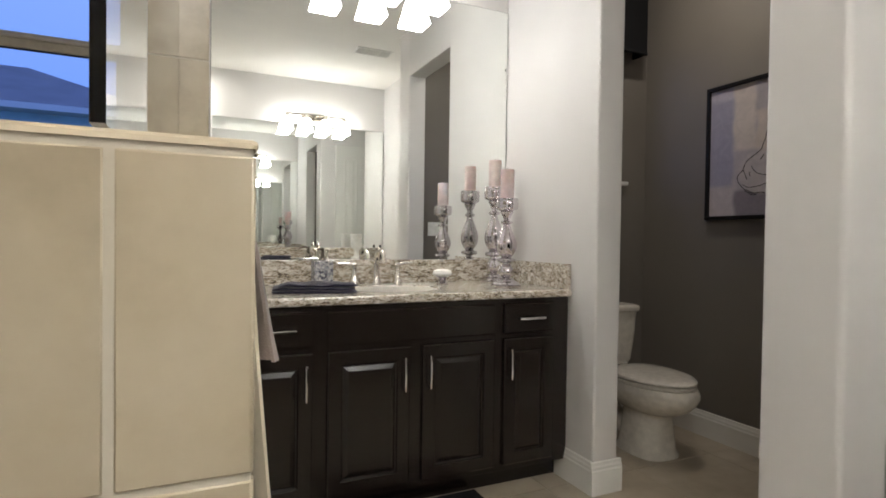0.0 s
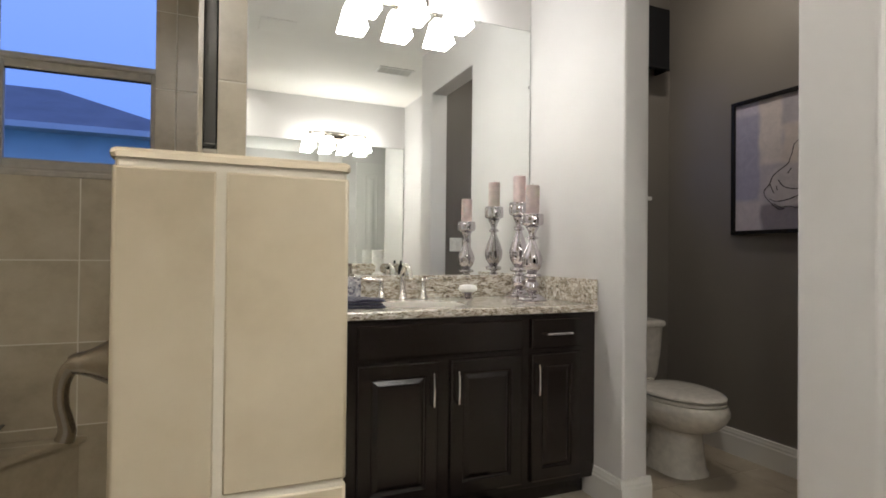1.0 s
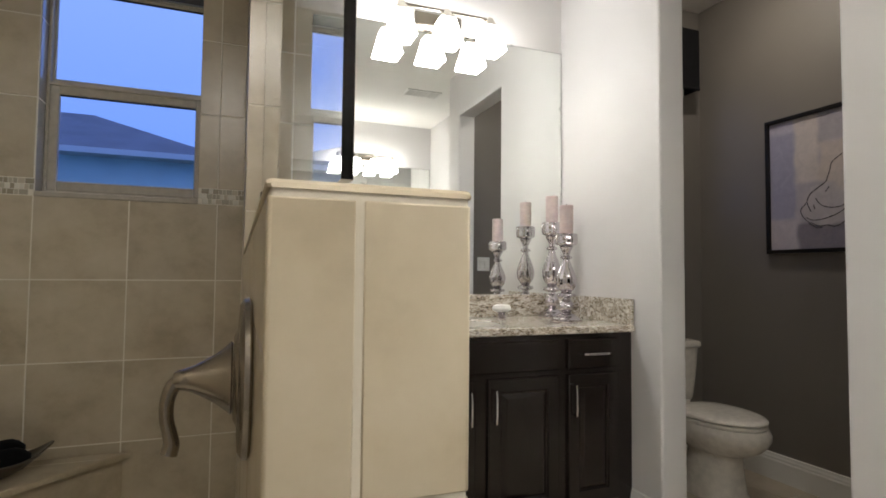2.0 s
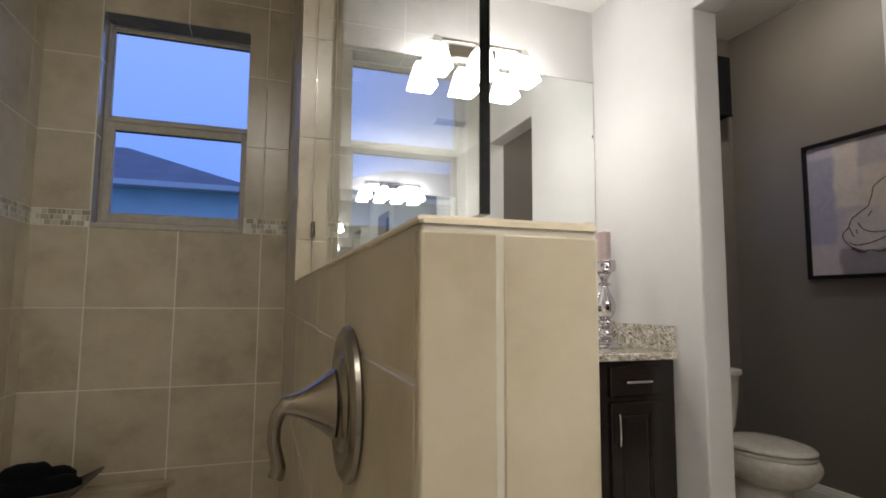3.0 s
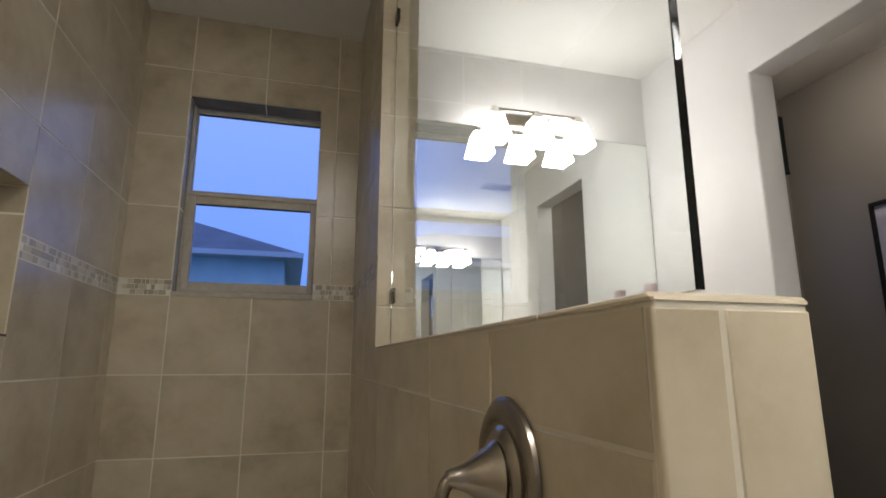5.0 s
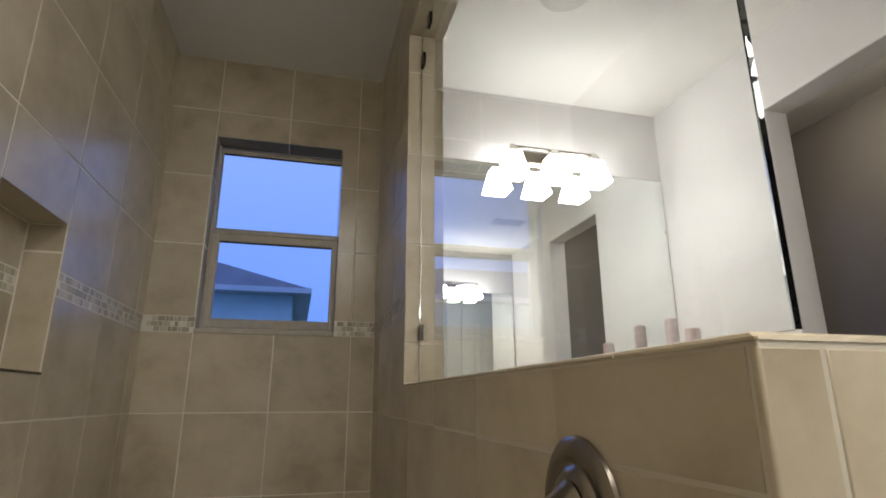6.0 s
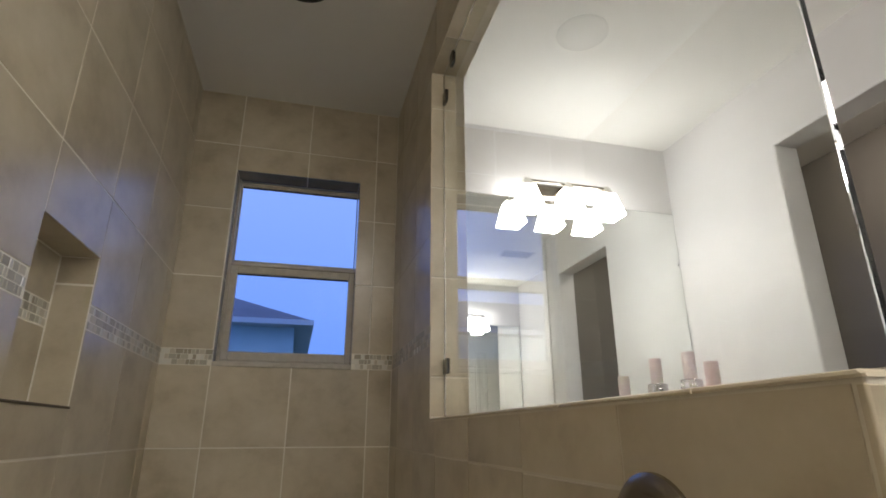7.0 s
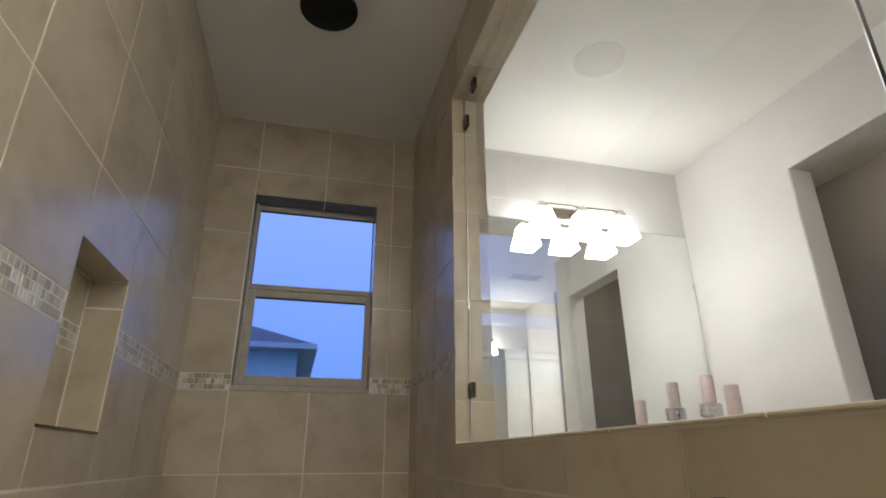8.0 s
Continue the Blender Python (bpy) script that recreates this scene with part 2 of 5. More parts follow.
def boxes(*specs, bevel=0.0, seg=1):
    bm = bmesh.new()
    for s in specs:
        box(bm, *s, bevel=bevel, seg=seg)
    return bm


def loft(rings, cap0=True, cap1=True, closed=True):
    """A skin over rings of equally many points."""
    bm = bmesh.new()
    rows = [[bm.verts.new(p) for p in ring] for ring in rings]
    n = len(rows[0])
    for a, b in zip(rows, rows[1:]):
        for i in range(n if closed else n - 1):
            j = (i + 1) % n
            bm.faces.new((a[i], a[j], b[j], b[i]))
    if cap0:
        bm.faces.new(rows[0][::-1])
    if cap1:
        bm.faces.new(rows[-1])
    bmesh.ops.recalc_face_normals(bm, faces=bm.faces)
    return bm


def lathe(profile, seg=28, cap0=True, cap1=True):
    return loft([[(r * math.cos(2 * math.pi * i / seg), r * math.sin(2 * math.pi * i / seg), z) for i in range(seg)] for r, z in profile], cap0, cap1)


def tube(points, radius, seg=10):
    """A round bar along points; radius is one number or one for each point."""
    pts = [Vector(p) for p in points]
    rad = radius if isinstance(radius, (list, tuple)) else [radius] * len(pts)
    rings = []
    ref = None
    for i, p in enumerate(pts):
        d = (pts[min(i + 1, len(pts) - 1)] - pts[max(i - 1, 0)]).normalized()
        if ref is None:
            ref = d.orthogonal().normalized()
        ref = (ref - d * ref.dot(d)).normalized()
        s = d.cross(ref)
        rings.append([p + (ref * math.cos(2 * math.pi * k / seg) + s * math.sin(2 * math.pi * k / seg)) * rad[i] for k in range(seg)])
    return loft(rings)


def smooth_line(points, n=6):
    """Catmull-Rom points through the given ones."""
    p = [Vector(q) for q in points]
    p = [2 * p[0] - p[1]] + p + [2 * p[-1] - p[-2]]
    out = []
    for i in range(1, len(p) - 2):
        for k in range(n):
            t = k / n
            out.append(0.5 * (2 * p[i] + (p[i + 1] - p[i - 1]) * t + (2 * p[i - 1] - 5 * p[i] + 4 * p[i + 1] - p[i + 2]) * t * t + (3 * p[i] - p[i - 1] - 3 * p[i + 1] + p[i + 2]) * t ** 3))
    return out + [p[-2]]


def rounded(w, d, r, n=5, cx=0.0, cy=0.0):
    """A rounded rectangle's outline in the plane."""
    out = []
    for sx, sy, a0 in ((1, 1, 0), (-1, 1, 90), (-1, -1, 180), (1, -1, 270)):
        for k in range(n + 1):
            a = radians(a0 + 90 * k / n)
            out.append((cx + sx * (w / 2 - r) + r * math.cos(a), cy + sy * (d / 2 - r) + r * math.sin(a)))
    return out


# ---- large structure ----
FLOOR, CEILING = 0.0, 2.81
SHOWER_TOP, CLOSET_TOP, WALL_TOP = 2.784, 2.845, 2.87
NORTH, WEST, SOUTH = 2.61, -1.13, -0.73
PX0, PX1 = -0.1295, 0.0155         # partition between shower and vanity
EX0, EX1 = 1.577, 1.715          # wall between vanity and toilet room
TOILET_E, TOILET_N = 2.67, 2.665
WIN = (-0.908, -0.304, 1.412, 2.362)
WIN2 = (1.95, 2.47, 1.475, 2.36)
T = 0.0016                       # how far tiles stand proud of the grout


def setting(name, bm, material, label, category):
    return tagged(part(name, bm, material), label, category, kind="structure")


floor = setting("floor", boxes((-1.5, 3.3, -0.87, 2.85, -0.12, -0.0025)), FGROUT, "beige ceramic tile floor with pale grout joints", "floor")
setting("ceiling", boxes((-0.09, 1.65, -0.87, 2.75, CEILING, 2.92), (1.65, 3.3, -0.87, 0.91, CEILING, 2.92)), CEIL, "smooth white painted ceiling", "ceiling")
setting("ceiling_2", boxes((-1.5, -0.09, -0.87, 2.75, SHOWER_TOP, 2.92)), CEIL, "smooth white painted ceiling over the shower", "ceiling")
setting("ceiling_3", boxes((1.65, 3.3, 0.91, 2.75, CLOSET_TOP, 2.92)), CEIL, "smooth white painted toilet room ceiling", "ceiling")


def wall_with_hole(name, x0, x1, y0, y1, hole, material, label):
    hx0, hx1, hz0, hz1 = hole
    bm = boxes((x0, hx0, y0, y1, FLOOR - 0.006, WALL_TOP), (hx1, x1, y0, y1, FLOOR - 0.006, WALL_TOP), (hx0, hx1, y0, y1, FLOOR - 0.006, hz0), (hx0, hx1, y0, y1, hz1, WALL_TOP))
    return setting(name, bm, material, label, "wall")


wall_back = wall_with_hole("wall_north_1", -1.5, PX0 + 0.03, NORTH + T, 2.77, WIN, GROUT, "beige tiled shower wall with a mosaic band and a window")
setting("wall_north_2", boxes((PX0 + 0.03, EX0 + 0.05, NORTH, 2.77, FLOOR - 0.006, WALL_TOP)), WHITE, "off-white painted wall behind the vanity mirror", "wall")
wall_with_hole("wall_north_3", EX0 + 0.05, 2.80, TOILET_N, 2.83, WIN2, GRAY, "dark taupe painted wall behind the toilet")
NICHE = (1.398, 1.772, 1.194, 1.624)
bm = boxes((-1.25, WEST - T, SOUTH, NICHE[0], -0.006, WALL_TOP), (-1.25, WEST - T, NICHE[1], NORTH + T, -0.006, WALL_TOP),
           (-1.25, WEST - T, NICHE[0], NICHE[1], -0.006, NICHE[2]), (-1.25, WEST - T, NICHE[0], NICHE[1], NICHE[3], WALL_TOP), (-1.27, -1.235, NICHE[0] - 0.02, NICHE[1] + 0.02, NICHE[2] - 0.02, NICHE[3] + 0.02))
wall_west = setting("wall_west", bm, GROUT, "beige tiled shower wall with a recessed niche", "wall")
wall_west.matrix_basis = Matrix.Translation((0.012, 0, 0)) @ Matrix.Translation((WEST, NORTH, 0)) @ pose(0, 0, 0, 0, 0, -1.4) @ Matrix.Translation((-WEST, -NORTH, 0))
KNEE_Y0, RET_Y0, SILL, SOFFIT = 0.352, 1.818, 1.176, 2.504
SKEW = Matrix.Translation((PX0, KNEE_Y0, 0)) @ pose(0, 0, 0, 0, 0, -0.4) @ Matrix.Translation((-PX0, -KNEE_Y0, 0))  # the partition stands slightly out of square
bm = boxes((PX0 + T, PX1 - T, KNEE_Y0 + 0.012, RET_Y0, -0.006, SILL - 0.004), (PX0 + T, PX1 - 0.004, RET_Y0 + T, NORTH, -0.006, WALL_TOP),
                    (PX0 + T, PX1 - 0.004, KNEE_Y0 + T, RET_Y0 + T, SOFFIT + T, WALL_TOP))
z0, z1 = -0.006, SILL - 0.004
core = [(PX0 + T, KNEE_Y0 + 0.012), *[(PX0 + 0.004 - 0.0024 * math.cos(radians(a)), KNEE_Y0 + 0.004 - 0.0024 * math.sin(radians(a))) for a in (0, 30, 60, 90)],
        *[(PX1 - 0.004 + 0.0024 * math.sin(radians(a)), KNEE_Y0 + 0.004 - 0.0024 * math.cos(radians(a))) for a in (0, 30, 60, 90)], (PX1 - T, KNEE_Y0 + 0.012)]
lo_ = [bm.verts.new((x, y, z0)) for x, y in core]
hi_ = [bm.verts.new((x, y, z1)) for x, y in core]
for i in range(len(core) - 1):
    bm.faces.new((lo_[i], lo_[i + 1], hi_[i + 1], hi_[i]))
bm.faces.new(hi_)
partition = setting("wall_partition", bm, END_GROUT, "tiled half wall with header between shower and vanity", "wall")
partition.matrix_basis = SKEW

# vanity-side skin of the partition, painted
skin = setting("wall_partition_paint", boxes((PX1 - 0.004, PX1, RET_Y0 + 0.012, NORTH, 0, WALL_TOP), (PX1 - 0.004, PX1, KNEE_Y0 + 0.02, RET_Y0 + 0.012, SOFFIT + 0.012, WALL_TOP), (PX1 - T, PX1, KNEE_Y0 + 0.02, RET_Y0 + 0.012, 0, SILL - 0.012)), WHITE, "off-white painted face of the partition wall", "wall")
skin.matrix_basis = SKEW


def two_tone(bm, axis_test):
    """Second material on faces that pass the test."""
    bm.normal_update()
    for f in bm.faces:
        if axis_test(f.normal, f.calc_center_median()):
            f.material_index = 1
    return bm


DOOR_Y0, DOOR_Y1, DOOR_H = 1.086, 1.842, 2.433
bm = bmesh.new()
box(bm, EX0, EX1, DOOR_Y1, TOILET_N, -0.006, WALL_TOP, 0.012, 3)
box(bm, EX0, EX1, DOOR_Y0 - 0.012, DOOR_Y1 + 0.012, DOOR_H, WALL_TOP, 0.008, 2)
two_tone(bm, lambda n, c: n.x > 0.8)
setting("wall_east", bm, [WHITE, GRAY], "off-white wall with a cased-free opening to the toilet room", "wall")
setting("wall_toilet_east", boxes((TOILET_E, 2.80, 0.9, TOILET_N, -0.006, WALL_TOP)), GRAY, "dark taupe painted toilet room wall", "wall")


def arc(cx, cy, r, a0, a1, n=5):
    return [(cx + r * math.cos(radians(a0 + (a1 - a0) * k / n)), cy + r * math.sin(radians(a0 + (a1 - a0) * k / n))) for k in range(n + 1)]


pier = arc(EX0 + 0.02, 0.87, 0.02, 180, 270) + [(3.30, 0.85), (3.30, 0.97), (EX1, 0.97), (EX1, DOOR_Y0)] + arc(EX0 + 0.015, DOOR_Y0 - 0.015, 0.015, 90, 180)
bm = loft([[(x, y, z) for x, y in pier] for z in (-0.006, WALL_TOP)])
two_tone(bm, lambda n, c: (n.x > 0.8 and c.x < 2) or (n.y > 0.8 and c.y < 1.0))
setting("wall_toilet_south", bm, [WHITE, GRAY], "painted wall, off-white outside and taupe inside", "wall")
setting("wall_south", boxes((-1.5, 1.97, -0.87, SOUTH, -0.006, WALL_TOP)), WHITE, "off-white painted wall behind the second vanity", "wall")
setting("wall_wing", boxes((1.97, 3.30, -0.87, 0.04, -0.006, WALL_TOP), bevel=0.012, seg=3), WHITE, "off-white painted wing wall beside the second vanity", "wall")
setting("wall_hall", boxes((3.2, 3.30, 0.04, 0.85, -0.006, WALL_TOP)), WHITE, "off-white painted hall wall", "wall")


def baseboard(name, runs):
    """Moulded baseboard along runs (x0, y0, x1, y1, out-normal)."""
    for x0, y0, x1, y1, nx, ny in runs:
        prof = [(0, 0), (0.016, 0), (0.016, 0.105), (0.0125, 0.112), (0.0125, 0.122), (0.009, 0.130), (0.007, 0.142), (0, 0.145)]
        a = [(x0 + nx * d, y0 + ny * d, z) for d, z in prof]
        b = [(x1 + nx * d, y1 + ny * d, z) for d, z in prof]
        setting(name, loft([a, b]), TRIM, "white moulded wooden baseboard", "baseboard")


baseboard("baseboard", [(EX0, DOOR_Y1, EX0, 2.10, -1, 0), (EX0 - 0.016, DOOR_Y1, EX1 + 0.016, DOOR_Y1, 0, -1), (EX1, DOOR_Y1, EX1, TOILET_N, 1, 0),
                        (TOILET_E, 0.97, TOILET_E, TOILET_N, -1, 0), (EX1, TOILET_N, TOILET_E, TOILET_N, 0, -1), (EX0, 0.85, EX0, DOOR_Y0, -1, 0), (EX1, 0.97, TOILET_E, 0.97, 0, 1), (EX0, 0.85, 3.2, 0.85, 0, -1)])

# ---- windows ----


def window(name, hole, zm, y_frame, label):
    x0, x1, z0, z1 = hole
    w = thing(name, (0, 0, 0), label, "window", kind="structure")
    f = 0.012
    part("window_frame", boxes((x0, x0 + f, y_frame, y_frame + 0.062, z0 + 0.02, z1), (x1 - f, x1, y_frame, y_frame + 0.062, z0 + 0.02, z1), (x0 + f, x1 - f, y_frame + 0.03, y_frame + 0.062, z1 - f, z1), (x0 + f, x1 - f, y_frame, y_frame + 0.062, z0 + 0.02, z0 + 0.04), bevel=0.002), VINYL, w)
    s = 0.034
    ya, yb = y_frame + 0.004, y_frame + 0.03
    part("lower_sash", boxes((x0 + f, x0 + f + s, ya, yb, z0 + 0.04, zm), (x1 - f - s, x1 - f, ya, yb, z0 + 0.04, zm), (x0 + f + s, x1 - f - s, ya, yb, z0 + 0.04, z0 + 0.082), (x0 + f + s, x1 - f - s, ya, yb, zm - 0.036, zm), bevel=0.003), VINYL, w)
    part("meeting_rail", boxes((x0 + f, x1 - f, ya - 0.006, yb + 0.004, zm, zm + 0.014), (x0 + f, x1 - f, yb + 0.001, yb + 0.022, zm + 0.0005, zm + 0.036), bevel=0.003), VINYL, w)
    part("upper_sash", boxes((x0 + f, x0 + f + 0.008, yb + 0.004, yb + 0.024, zm + 0.036, z1 - f), (x1 - f - 0.008, x1 - f, yb + 0.004, yb + 0.024, zm + 0.036, z1 - f), (x0 + f + 0.008, x1 - f - 0.008, yb + 0.004, yb + 0.024, z1 - f - 0.012, z1 - f), bevel=0.002), VINYL, w)
    # black strips draw the shadow line at the gasket above each pane
    part("top_shadow_strip", boxes((x0 + f + s, x1 - f - s, yb - 0.02, yb - 0.008, zm - 0.041, zm - 0.036), (x0 + f + 0.008, x1 - f - 0.008, yb + 0.004, yb + 0.012, z1 - f - 0.018, z1 - f - 0.012)), BLACK, w, "black strip for the shadowed gasket line at the top of each pane")
    p = part("pane", boxes((x0 + f + s, x1 - f - s, yb - 0.014, yb - 0.010, z0 + 0.082, zm - 0.036)), PANE, w, "clear lower glass pane")
    p.visible_shadow = False
    p = part("pane", boxes((x0 + f + 0.012, x1 - f - 0.012, yb + 0.012, yb + 0.016, zm + 0.036, z1 - f - 0.012)), PANE, w, "clear upper glass pane")
    p.visible_shadow = False
    return w


win1 = window("window_1", (-0.905, -0.284, 1.408, 2.352), 1.898, 2.698, "single-hung almond vinyl window in the shower wall")
part("window_sill", boxes((WIN[0], WIN[1], NORTH - 0.006, 2.76, WIN[2] - 0.002, WIN[2] + 0.02), bevel=0.003), VINYL, win1, "flat pale stone sill")
win2 = window("window_2", WIN2, WIN2[2] + 0.43, 2.74, "single-hung window over the toilet")
part("window_sill", boxes((WIN2[0] - 0.03, WIN2[1] + 0.03, TOILET_N - 0.035, 2.815, WIN2[2] - 0.004, WIN2[2] + 0.02), bevel=0.004), TRIM, win2, "white painted sill")

# ---- partition glass ----
GX, GT, GE = -0.0755, 0.0045, 0.0035
panel = thing("shower_glass_panel", (GX, KNEE_Y0 + 0.013, SILL), "clear frameless glass panel standing on the tiled half wall", "glass panel")
panel.matrix_basis = SKEW @ Matrix.Translation((GX, KNEE_Y0 + 0.013, SILL))
GL = RET_Y0 - KNEE_Y0 - 0.019
g = part("pane", loft([[(-GT, GL, z), (-GT, 0.0, z), (-GE, -0.0012, z), (GE, -0.0012, z), (GT, 0.0, z), (GT, GL, z)] for z in (0.004, SOFFIT - SILL - 0.004)]), GLASS, panel)
g.visible_shadow = False
part("polished_edge", boxes((-GT, GT, GL + 0.0002, GL + 0.004, 0.004, SOFFIT - SILL - 0.004)), SEAM, panel, "dark sealed glass edge")
part("top_seal", boxes((-0.004, 0.004, 0.02, RET_Y0 - KNEE_Y0 - 0.02, SOFFIT - SILL - 0.0035, SOFFIT - SILL + 0.0005)), PLASTIC, panel, "white silicone seal")
for name, y, z, vert in (("clip", RET_Y0 - KNEE_Y0 - 0.038, 0.165, 1), ("clip", RET_Y0 - KNEE_Y0 - 0.038, 1.205, 1), ("clip", 1.32, SOFFIT - SILL - 0.022, 0), ("clip", 0.25, SOFFIT - SILL - 0.022, 0)):
    part(name, boxes((-0.0105, 0.0105, y - 0.022, y + 0.022, z - 0.025, z + 0.025), bevel=0.003, seg=2), CLAMP, panel, "square dark nickel glass clamp")

# ---- mirrors ----


def wall_mirror(name, x0, x1, z0, z1, y, facing, label):
    m = thing(name, ((x0 + x1) / 2, y, z0), label, "mirror")
    w, h = (x1 - x0) / 2, z1 - z0
    part("silvered_face", boxes((-w, w, min(0, facing * 0.005), max(0, facing * 0.005), 0, h)), MIRROR, m)
    part("dark_edge", boxes((-w - 0.0015, -w, min(0, facing * 0.005), max(0, facing * 0.005), 0, h), (w, w + 0.0015, min(0, facing * 0.005), max(0, facing * 0.005), 0, h), (-w, w, min(0, facing * 0.005), max(0, facing * 0.005), h, h + 0.0015)), EDGE, m, "dark polished mirror edge")
    return m


wall_mirror("vanity_mirror", 0.05, 1.572, 1.006, 2.377, NORTH, -1, "large frameless wall mirror above the granite backsplash")
wall_mirror("vanity_mirror", 0.16, 1.955, 1.006, 2.325, SOUTH, 1, "large frameless wall mirror over the second vanity")

for mx, mz in ((1.566, 2.06), (1.566, 1.30), (0.30, 2.374), (1.25, 2.374)):
    clip = thing("mirror_clip", (mx, NORTH - 0.006, mz), "small clear mirror clip on the mirror edge", "mirror clip", "mirror clips")
    part("tab", boxes((-0.004, 0.008, -0.003, 0.0, -0.009, 0.009) if mz < 2.3 else (-0.009, 0.009, -0.003, 0.0, -0.004, 0.008), bevel=0.001), CHROME, clip)

# ---- vanity lights ----


def vanity_light(x, y, z, n, pitch, facing, label, wide, lit):
    """A bar lamp with n square glass shades that hang open downwards."""
    lamp = thing("vanity_light", (x, y, z), label, "wall lamp")
    fy = facing
    part("backplate", boxes((-0.13, 0.13, min(0, fy * 0.018), max(0, fy * 0.018), -0.035, 0.035), bevel=0.004, seg=2), NICKEL, lamp)
    part("arm", tube([(0, fy * 0.018, 0), (0, fy * 0.125, 0.0)], 0.012), NICKEL, lamp)
    half = pitch * (n - 1) / 2
    part("bar", boxes((-half - 0.012, half + 0.012, fy * 0.125 - 0.006, fy * 0.125 + 0.006, -0.007, 0.007), bevel=0.002), NICKEL, lamp)
    for k in range(n):
        cx = -half + pitch * k
        part("holder", loft([[(px, py, zz) for px, py in rounded(w * wide, w * wide, 0.003, 2)] for w, zz in ((0.026, 0.009), (0.03, 0.006), (0.056, -0.032), (0.056, -0.038))]), SATIN, lamp, at=(cx, fy * 0.125, 0.0))
        rings = []
        for w, zz, r in ((0.05, -0.0385, 0.005), (0.078, -0.041, 0.008), (0.086, -0.052, 0.009), (0.114, -0.115, 0.010), (0.142, -0.170, 0.012), (0.139, -0.172, 0.012)):
            rings.append([(px, py, zz) for px, py in rounded(w * wide, w * wide, r * wide, 4)])
        sh = part("shade", loft(rings, True, False), lit, lamp, "glowing frosted white glass shade", at=(cx, fy * 0.125, 0.0))
        part("bulb", lathe([(0.008, -0.05), (0.022, -0.07), (0.03, -0.1), (0.022, -0.125), (0.004, -0.135)], 12), lit, sh, "lit round bulb")
    return lamp


vanity_light(0.818, NORTH, 2.432, 3, 0.24, -1, "brushed nickel bar light with three lit glass shades", 1.0, SHADE)
vanity_light(1.17, SOUTH, 2.405, 4, 0.2, 1, "brushed nickel bar light with four lit glass shades", 0.86, SHADE_SOUTH)

# ---- vanity ----


def front(w, h, profile):
    """A door or drawer front: concentric steps (inset, height towards -y); centre at the origin's x, bottom at z 0."""
    rings = []
    for inset, up in profile:
        a, b = w / 2 - inset, h / 2 - inset
        rings.append([(-a, -up, h / 2 - b), (a, -up, h / 2 - b), (a, -up, h / 2 + b), (-a, -up, h / 2 + b)])
    return loft(rings)


DOORP = [(0, 0), (0, 0.0145), (0.004, 0.018), (0.052, 0.018), (0.056, 0.012), (0.062, 0.0095), (0.080, 0.0175), (0.085, 0.018)]
DRAWP = [(0, 0), (0, 0.0125), (0.004, 0.018), (0.012, 0.018)]


def pull(length, vertical, parent, at):
    n = 10
    pts = []
    for k in range(n + 1):
        s = -length / 2 + length * k / n
        pts.append((s, -0.022 - 0.003 * math.cos(math.pi * (k / n - 0.5)), 0))
    pts = [(-length / 2, 0.0, 0), *pts, (length / 2, 0.0, 0)]
    if vertical:
        pts = [(z, y, x) for x, y, z in pts]
    return part("handle", tube(pts, 0.0045, 8), CHROME, parent, "slim arched chrome pull", smooth=True, at=at)


def vanity(x0, x1, y_back, depth, flip, label):
    """A base cabinet; the front looks towards -y (or +y when flipped)."""
    v = thing("vanity_cabinet", ((x0 + x1) / 2, y_back, 0), label, "cabinet")
    if flip:
        v.rotation_euler = (0, 0, math.pi)
    w = (x1 - x0) / 2
    d = -depth
    part("body", boxes((-w, w, d, 0, 0.095, 0.853), bevel=0.001), WOOD, v)
    part("toe_kick", boxes((-w + 0.002, w - 0.002, d + 0.075, -0.004, 0.0, 0.095)), WOOD, v)
    cuts = [(0.10, 0.362), (0.419, 0.752), (0.81, 1.146), (1.195, 1.458)]
    for i, (a, b) in enumerate(cuts):
        c = -w + (a + b) / 2
        door = part("door", front(b - a, 0.557, DOORP), WOOD, v, at=(c, d, 0.122))
        side = 1 if i < 2 else -1
        pull(0.128, True, door, (side * ((b - a) / 2 - 0.026), -0.018, 0.557 - 0.108))
    for i, (a, b) in enumerate([(0.10, 0.362), (0.419, 1.146), (1.195, 1.458)]):
        c = -w + (a + b) / 2
        dr = part("drawer_front", front(b - a, 0.128, DRAWP), WOOD, v, at=(c, d, 0.704))
        if i != 1:
            pull(0.128, False, dr, (0, -0.018, 0.064))
    return v


VX0, VX1, VD = 0.028, EX0 - 0.004, 0.58
vanity(VX0, VX1, NORTH - 0.002, VD, False, "espresso stained vanity cabinet with raised-panel doors")
vanity(0.20, 1.965, SOUTH + 0.002, 0.5, True, "espresso stained second vanity cabinet with raised-panel doors")


